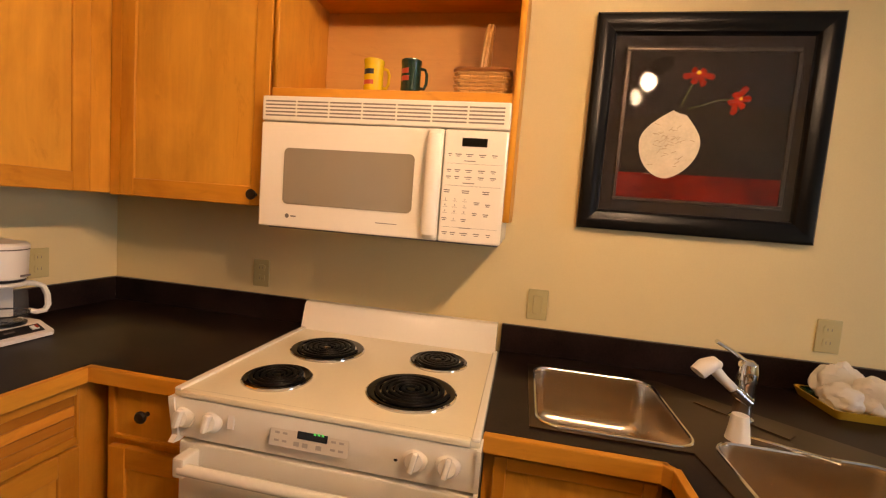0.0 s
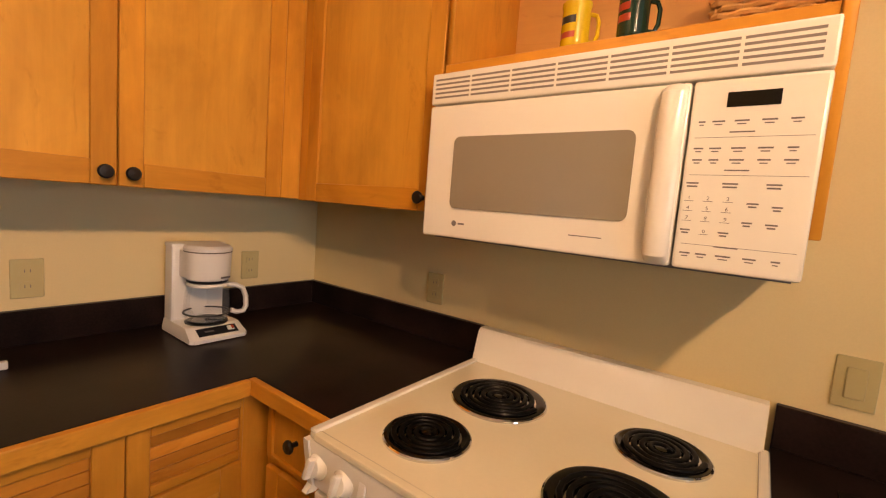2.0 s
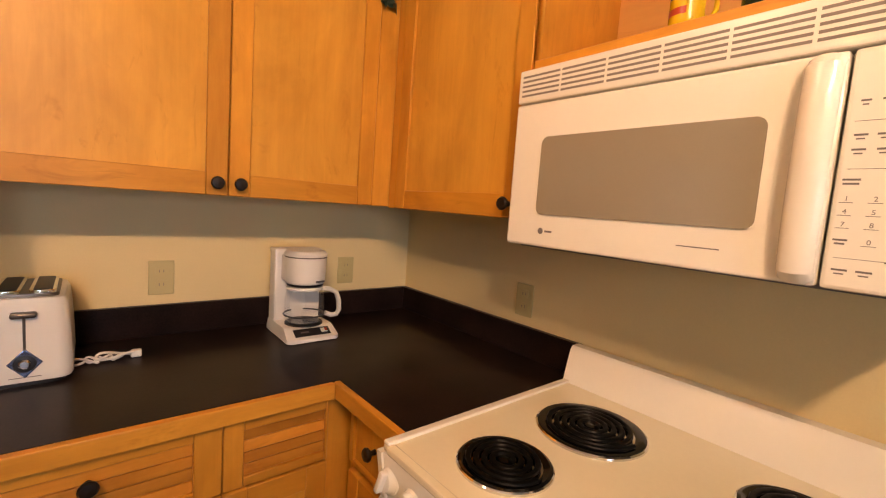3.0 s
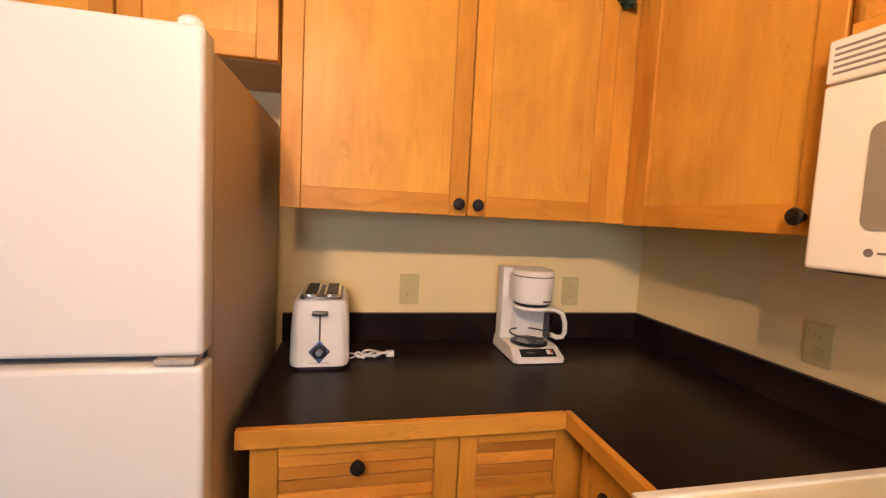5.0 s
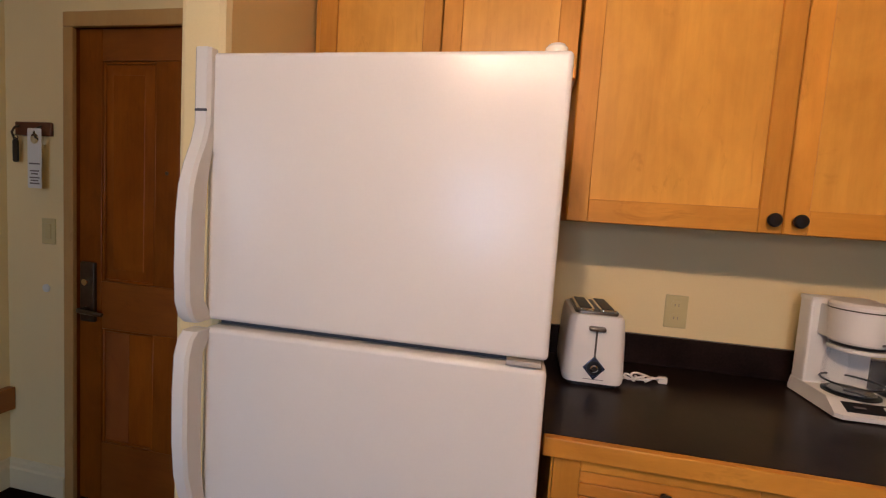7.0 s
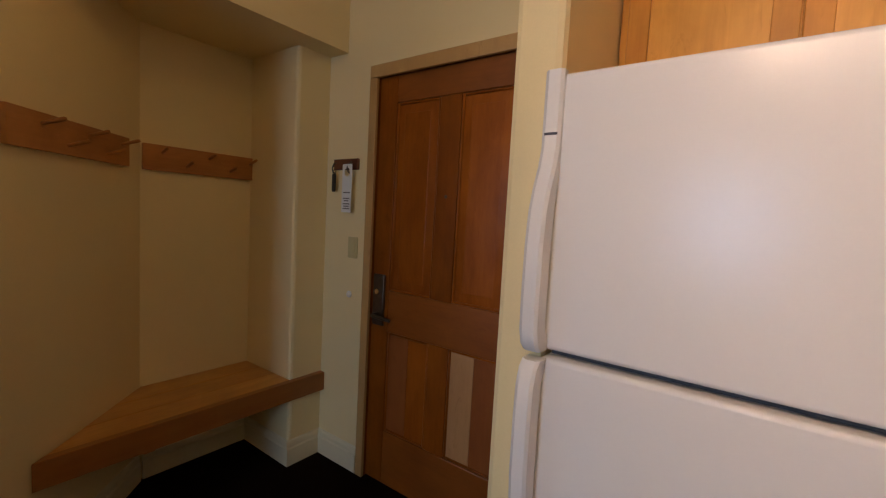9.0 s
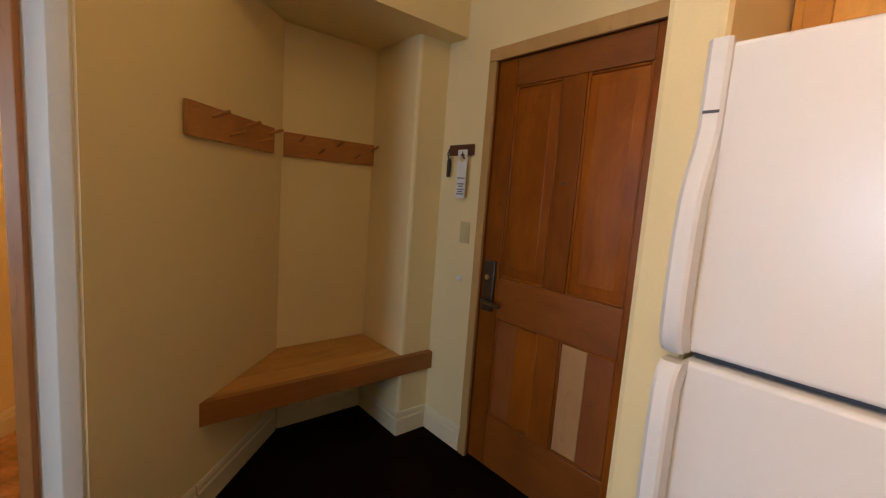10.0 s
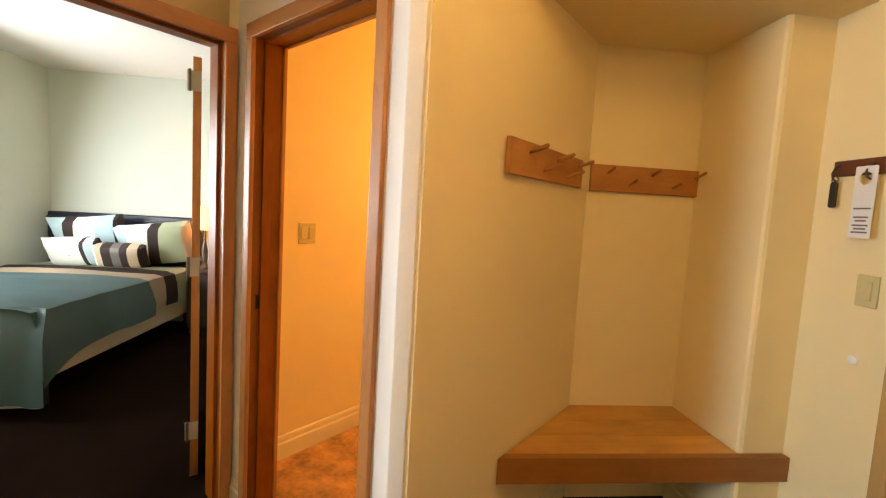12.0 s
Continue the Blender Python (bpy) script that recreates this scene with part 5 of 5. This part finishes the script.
for c0, c1 in ((0.112, 0.376), (0.490, 0.752)):
    for z0, z1 in ((0.275, 0.785), (0.992, 1.905)):
        mid = (c0 + c1) / 2
        low = z1 < 0.9
        part("panel_board", box(bm_new(), c0, mid - 0.0008, -0.034, -0.012, z0, z1, 0.001), DARK_PLANK if low and c0 < 0.2 else FIR_Z, dr)
        part("panel_board", box(bm_new(), mid + 0.0008, c1, -0.034, -0.012, z0, z1, 0.001), PALE_PLANK if low and c0 < 0.2 else (DARK_PLANK if low else FIR_Z), dr)
        if not low:
            part("raised_field", fielded(c0 + 0.013, c1 - 0.013, z0 + 0.013, z1 - 0.013), FIR_Z, dr)
        for a, b, zz0, zz1 in ((c0, c0 + 0.012, z0, z1), (c1 - 0.012, c1, z0, z1), (c0 + 0.012, c1 - 0.012, z0, z0 + 0.012), (c0 + 0.012, c1 - 0.012, z1 - 0.012, z1)):
            part("panel_bead", box(bm_new(), a, b, -0.014, -0.004, zz0, zz1, 0.004), FIR_Z, dr)
part("peephole", lathe(bm_new(), [(0.008, 0), (0.007, 0.003), (0.0, 0.002)], 14), DARKMETAL, dr, "dark peephole", pose(0.433, 0, 1.462, -90))
lock = part("lock_plate", box(bm_new(), 0.772, 0.846, 0.0, 0.016, 0.812, 1.070, 0.006, 2), DARKMETAL, dr, "tarnished metal electronic lock plate")
part("thumb_turn", lathe(bm_new(), [(0.016, 0), (0.014, 0.012), (0.0, 0.013)], 18), CHROME, lock, "", pose(0.808, 0.016, 0.985, -90))
part("lock_handle", tube(bm_new(), [(0.808, 0.016, 0.868), (0.808, 0.05, 0.868), (0.790, 0.056, 0.868), (0.720, 0.056, 0.864), (0.690, 0.050, 0.860)], [0.012, 0.011, 0.010, 0.009, 0.008], 10), DARKMETAL, lock, "lever handle")

# bench
bench = thing("nook_bench", pose(0, 0, 0.475), "varnished plank bench built into the nook", "bench")
yb = [-4.168, -4.02, -3.88, -3.737]
for y0, y1 in zip(yb, yb[1:]):
    part("plank", prism(bm_new(), [(0.283, y0 + 0.002), (4.992 + y0, y0 + 0.002), (4.992 + y1 - 0.002, y1 - 0.001), (0.283, y1 - 0.001)], -0.026, -0.002, 0.002), OAK_X, bench)
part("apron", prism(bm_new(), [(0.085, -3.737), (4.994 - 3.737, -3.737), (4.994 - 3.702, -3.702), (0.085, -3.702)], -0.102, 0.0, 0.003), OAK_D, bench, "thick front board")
part("bracket", prism(bm_new(), [(0.88, -4.10), (0.92, -4.13), (0.93, -3.80), (0.89, -3.80)], -0.16, -0.026), RACK_W, bench)


# peg racks
def peg_rack(m, length, upper, lower, label):
    """Board along local x, face towards local +y."""
    k = thing("peg_rack", m, label, "coat rack", "peg racks")
    part("board", box(bm_new(), 0, length, 0, 0.019, 0, 0.124, 0.003, 2), RACK_W, k)
    for xs, z in ((upper, 0.088), (lower, 0.034)):
        for x in xs:
            part("peg", tube(bm_new(), [(x, 0.018, z), (x, 0.085, z + 0.020), (x, 0.090, z + 0.0215)], [0.0065, 0.0075, 0.0055], 10), RACK_W, k)
    return k


peg_rack(BATH @ pose(0, -1.022, 1.527, 0, 0, 90), 0.637, (0.06, 0.27, 0.50), (0.16, 0.38), "dark-stained peg rack with two rows of pegs on the diagonal wall")
peg_rack(pose(0.206, -4.17, 1.527), 0.612, (0.09, 0.31, 0.53), (0.20, 0.42), "dark-stained peg rack on the nook's back wall")

# hook board with the door hanger
hk = thing("hook_board", pose(0.08, -3.672, 1.598), "dark wooden key hook board beside the entry door", "hook rack")
part("board", box(bm_new(), 0.0, 0.014, 0.0, 0.190, 0.0, 0.057, 0.003), Mat("walnut_board", (0.12, 0.035, 0.014), 0.45).wood(1, 0.25, 0.05).m, hk)
for y in (0.022, 0.140):
    part("hook", tube(bm_new(), [(0.012, y, 0.040), (0.030, y, 0.030), (0.040, y, 0.008), (0.034, y, -0.012), (0.022, y, -0.018)], 0.004, 8), DARKMETAL, hk)
key = thing("key_tag", pose(0.106, -3.650, 1.485), "small black key fob hanging from the hook", "key fob")
part("fob", prism(bm_new(), rounded(-0.012, 0.012, -0.048, 0.048, 0.010, 4), -0.004, 0.004), BLACK, key, "", pose(0, 0, 0.045, 90, 0, 90))
part("ring", tube(bm_new(), [(0, 0.012 * math.cos(2 * math.pi * i / 12), 0.100 + 0.012 * math.sin(2 * math.pi * i / 12)) for i in range(13)], 0.0018, 6), DARKMETAL, key)
tag = thing("door_hanger", pose(0.118, -3.532, 1.500), "white card door hanger on the key hook", "sign")
bm = bm_new()
hole = [(0.022 * math.cos(2 * math.pi * i / 20), 0.082 + 0.022 * math.sin(2 * math.pi * i / 20)) for i in range(20)]
sheet(bm, rounded(-0.036, 0.036, -0.124, 0.124, 0.006, 3), [hole], 0.0)
ex = bmesh.ops.extrude_face_region(bm, geom=list(bm.faces))
bmesh.ops.translate(bm, vec=(0, 0, 0.0014), verts=[v for v in ex["geom"] if isinstance(v, bmesh.types.BMVert)])
part("card", bm, LINEN, tag, "", pose(0, 0, 0, 90, 0, 90))
for z, w in ((-0.022, 0.028), (-0.052, 0.024), (-0.064, 0.018), (-0.080, 0.026), (-0.092, 0.020), (-0.104, 0.026)):
    part("print_bar", box(bm_new(), -w, w, z - 0.003, z + 0.003, 0.0014, 0.0019), GREY, tag, "", pose(0, 0, 0, 90, 0, 90))
plate(pose(0.08, -3.508, 1.195, 0, 0, 90), "ivory rocker switch beside the entry door", "switch")
bump = thing("wall_button", pose(0.08, -3.525, 0.945, 0, 90, 0), "small round white button on the wall beside the door", "door stop")
part("disc", lathe(bm_new(), [(0.018, 0.0), (0.017, 0.006), (0.010, 0.010), (0.0, 0.011)], 20), LINEN, bump)
plate(BATH @ pose(1.255, -0.455, 1.230, 0, 0, -90), "ivory double rocker switch on the bathroom wall", "double")

# bathroom lamp
bl = thing("bath_light", pose(0.62, -5.02, 2.15), "round glowing bathroom wall lamp globe", "light")
part("globe", lathe(bm_new(), [(0.02, 0.09), (0.05, 0.085), (0.085, 0.06), (0.10, 0.02), (0.085, 0.12), (0.02, 0.14)], 20), Mat("globe_glass", (0.9, 0.8, 0.6), 0.4).emit((1.0, 0.6, 0.25), 3.0).m, bl)

# ---- bedroom ----
leaf = tagged(new("door_2"), "open stained fir bedroom door seen edge on", "door", kind="structure")
leaf.matrix_basis = pose(2.655, -4.330, 0.012, 0, 0, -65.8)
part("slab", box(bm_new(), 0.0, 0.78, -0.0175, 0.0175, 0, 2.015, 0.002), CASING, leaf)
for z in (0.19, 1.00, 1.86):
    part("hinge", box(bm_new(), -0.004, 0.002, -0.016, 0.040, z, z + 0.09, 0.001), PRINT, leaf, "grey steel hinge")
    part("hinge_pin", tube(bm_new(), [(-0.008, 0.030, z - 0.004), (-0.008, 0.030, z + 0.094)], 0.006, 8), DARKMETAL, leaf)

bed = thing("bed", pose(3.86, -7.16, 0), "made queen bed with a teal banded comforter", "bed")
part("box_spring", box(bm_new(), 0.01, 1.52, 0.03, 2.18, 0.185, 0.40, 0.02, 2), TAN, bed, "cream fabric box spring")
part("mattress", box(bm_new(), 0.0, 1.53, 0.02, 2.18, 0.40, 0.635, 0.04, 3), LINEN, bed)
for x in (0.08, 1.45):
    for y in (0.15, 2.05):
        part("bed_leg", box(bm_new(), x - 0.025, x + 0.025, y - 0.025, y + 0.025, 0, 0.19), BLACK, bed)
hb = part("headboard", box(bm_new(), -0.02, 1.55, -0.03, 0.03, 0.15, 1.17, 0.02, 3), NAVY, bed, "dark navy padded headboard")
part("headboard_rail", box(bm_new(), -0.02, 1.55, 0.025, 0.04, 1.09, 1.12, 0.006), NAVY, hb)


def cover(name, y0, y1, mat, thick, drop, flare, label):
    """A comforter stretch draped over both sides of the mattress."""
    bm = bm_new()
    prof = [(-0.035 - flare, drop), (-0.045 - 0.7 * flare, 0.45), (-0.040, 0.56), (-0.012, 0.635 + thick * 0.7), (0.06, 0.652 + thick), (0.40, 0.662 + thick), (0.76, 0.668 + thick), (1.13, 0.662 + thick), (1.47, 0.652 + thick), (1.542, 0.635 + thick * 0.7), (1.565, 0.5), (1.57, drop)]
    n = max(2, int((y1 - y0) / 0.06))
    rows = []
    for i in range(n + 1):
        y = y0 + (y1 - y0) * i / n
        row = []
        for k, (x, z) in enumerate(prof):
            w = noise.noise(Vector((x * 3, y * 4, z * 3))) * 0.016
            if k in (0, len(prof) - 1) and flare > 0.03:
                z -= 0.17 * max(0.0, (y - 1.80) / 0.44) ** 2
            row.append(bm.verts.new((x - (w * 1.6 if k < 3 else 0), y, z + w + (0.006 * math.sin(y * 9) if k == 0 else 0))))
        rows.append(row)
    for a, b in zip(rows, rows[1:]):
        for i in range(len(a) - 1):
            bm.faces.new((a[i], a[i + 1], b[i + 1], b[i]))
    bmesh.ops.solidify(bm, geom=list(bm.faces), thickness=0.02)
    return part(name, bm, mat, bed, label)


cover("sheet_band", 0.30, 0.60, SAGE, 0.0, 0.33, 0.0, "pale sage sheet")
cover("dark_band", 0.60, 0.80, BROWN, 0.016, 0.37, 0.0, "dark brown comforter band")
cover("tan_band", 0.80, 1.04, TAN, 0.016, 0.36, 0.005, "tan comforter band")
cover("comforter", 1.04, 2.24, TEAL, 0.020, 0.34, 0.035, "teal comforter")
bm = bm_new()
rows = []
for z, o in ((0.672, -0.03), (0.50, 0.045), (0.30, 0.06), (0.10, 0.075)):
    rows.append([bm.verts.new((-0.090 - 0.5 * o + (1.70 + 1.0 * o) * i / 24, 2.225 + o + 0.018 * math.sin(i * 1.7 + z * 4), z)) for i in range(25)])
for a, b in zip(rows, rows[1:]):
    for i in range(24):
        bm.faces.new((a[i], a[i + 1], b[i + 1], b[i]))
bmesh.ops.solidify(bm, geom=list(bm.faces), thickness=0.02)
part("foot_drop", bm, TEAL, bed, "teal comforter end")
bm = bm_new()
for k in range(1):
    rows = [[bm.verts.new((-0.02 + 1.56 * i / 30, 2.19 + 0.010 * math.sin(i * 2.1), z)) for i in range(31)] for z in (0.30, 0.04)]
    for i in range(30):
        bm.faces.new((rows[0][i], rows[0][i + 1], rows[1][i + 1], rows[1][i]))
bmesh.ops.solidify(bm, geom=list(bm.faces), thickness=0.006)
part("bed_skirt", bm, LINEN, bed)


def pillow(m, w, h, d, bands, label, slant=0.0):
    """A stuffed pillow in the local xz plane; bands: (from, to, material) across its width."""
    p = thing("pillow", m, label, "pillow", "pillows on the bed")
    for f0, f1, mat in bands:
        bm = bm_new()
        nu, nv = max(2, int(14 * (f1 - f0)) + 1), 12
        for side in (1, -1):
            grid = []
            for i in range(nu + 1):
                u0 = -1 + 2 * (f0 + (f1 - f0) * i / nu)
                col = []
                for j in range(nv + 1):
                    v = -1 + 2 * j / nv
                    u = u0 + slant * v * (1 - u0 * u0)
                    t = d * max(0.0, (1 - u ** 4)) ** 0.5 * max(0.0, (1 - v ** 4)) ** 0.5
                    pin = 1 - 0.06 * (1 - u * u) if abs(v) == 1 else 1
                    col.append(bm.verts.new((u * w * (1 - 0.05 * (1 - v * v)), side * t, v * h * pin)))
                grid.append(col)
            for a, b in zip(grid, grid[1:]):
                for j in range(nv):
                    bm.faces.new((a[j], a[j + 1], b[j + 1], b[j]))
        bmesh.ops.remove_doubles(bm, verts=bm.verts, dist=1e-4)
        part("cover_panel", bm, mat, p)
    return p


pillow(pose(4.86, -6.98, 0.915, -20, 6, 0), 0.37, 0.25, 0.10, [(0, 0.13, BROWN), (0.13, 0.38, ICE), (0.38, 0.66, LINEN), (0.66, 0.79, BROWN), (0.79, 1, ICE)], "ice blue and white pillow sham with slanting brown bands", -0.16)
pillow(pose(4.22, -6.97, 0.890, -22, 7, 0), 0.39, 0.24, 0.11, [(0, 0.12, TAN), (0.12, 0.42, SAGE), (0.42, 0.56, BROWN), (0.56, 0.82, LINEN), (0.82, 1, ICE)], "white, ice and sage pillow sham with a brown band", -0.14)
white_pillow = pillow(pose(4.87, -6.76, 0.80, -24, 3, -4), 0.28, 0.15, 0.09, [(0, 0.07, BROWN), (0.07, 0.22, ICE), (0.22, 0.29, BROWN), (0.29, 1, LINEN)], "small white pillow with stitched dots")
pillow(pose(4.44, -6.74, 0.78, -24, 0, 4), 0.25, 0.13, 0.085, [(0, 0.12, BROWN), (0.12, 0.3, TAN), (0.3, 0.44, BROWN), (0.44, 0.6, GREY), (0.6, 0.78, BROWN), (0.78, 0.9, TAN), (0.9, 1, LINEN)], "small brown and tan striped pillow")

for i in range(5):
    bt = lathe(bm_new(), [(0.010, 0.0), (0.007, 0.006), (0.0, 0.007)], 12)
    part("button", bt, TAN, white_pillow, "tan cloth button", pose(-0.16 + 0.08 * i, 0.086 - 0.03 * abs(i - 2) / 2, 0.0, -90))

ns = thing("nightstand", pose(3.70, -6.95, 0), "dark wooden nightstand beside the bed", "nightstand")
part("cabinet_box", box(bm_new(), -0.20, 0.12, -0.20, 0.20, 0.06, 0.62, 0.005), BROWN, ns)
part("stand_top", box(bm_new(), -0.21, 0.13, -0.21, 0.21, 0.62, 0.645, 0.004), BROWN, ns)
part("plinth", box(bm_new(), -0.19, 0.11, -0.19, 0.19, 0.0, 0.06), BLACK, ns)
tl = thing("table_lamp", pose(3.74, -6.95, 0.645), "lit bedside table lamp with an amber shade", "lamp")
part("lamp_base", lathe(bm_new(), [(0.06, 0.0), (0.06, 0.02), (0.025, 0.06), (0.035, 0.18), (0.012, 0.30), (0.010, 0.44)], 20), DARKMETAL, tl)
part("shade", lathe(bm_new(), [(0.115, 0.42), (0.085, 0.66), (0.082, 0.66), (0.112, 0.42)], 28), SHADE, tl)
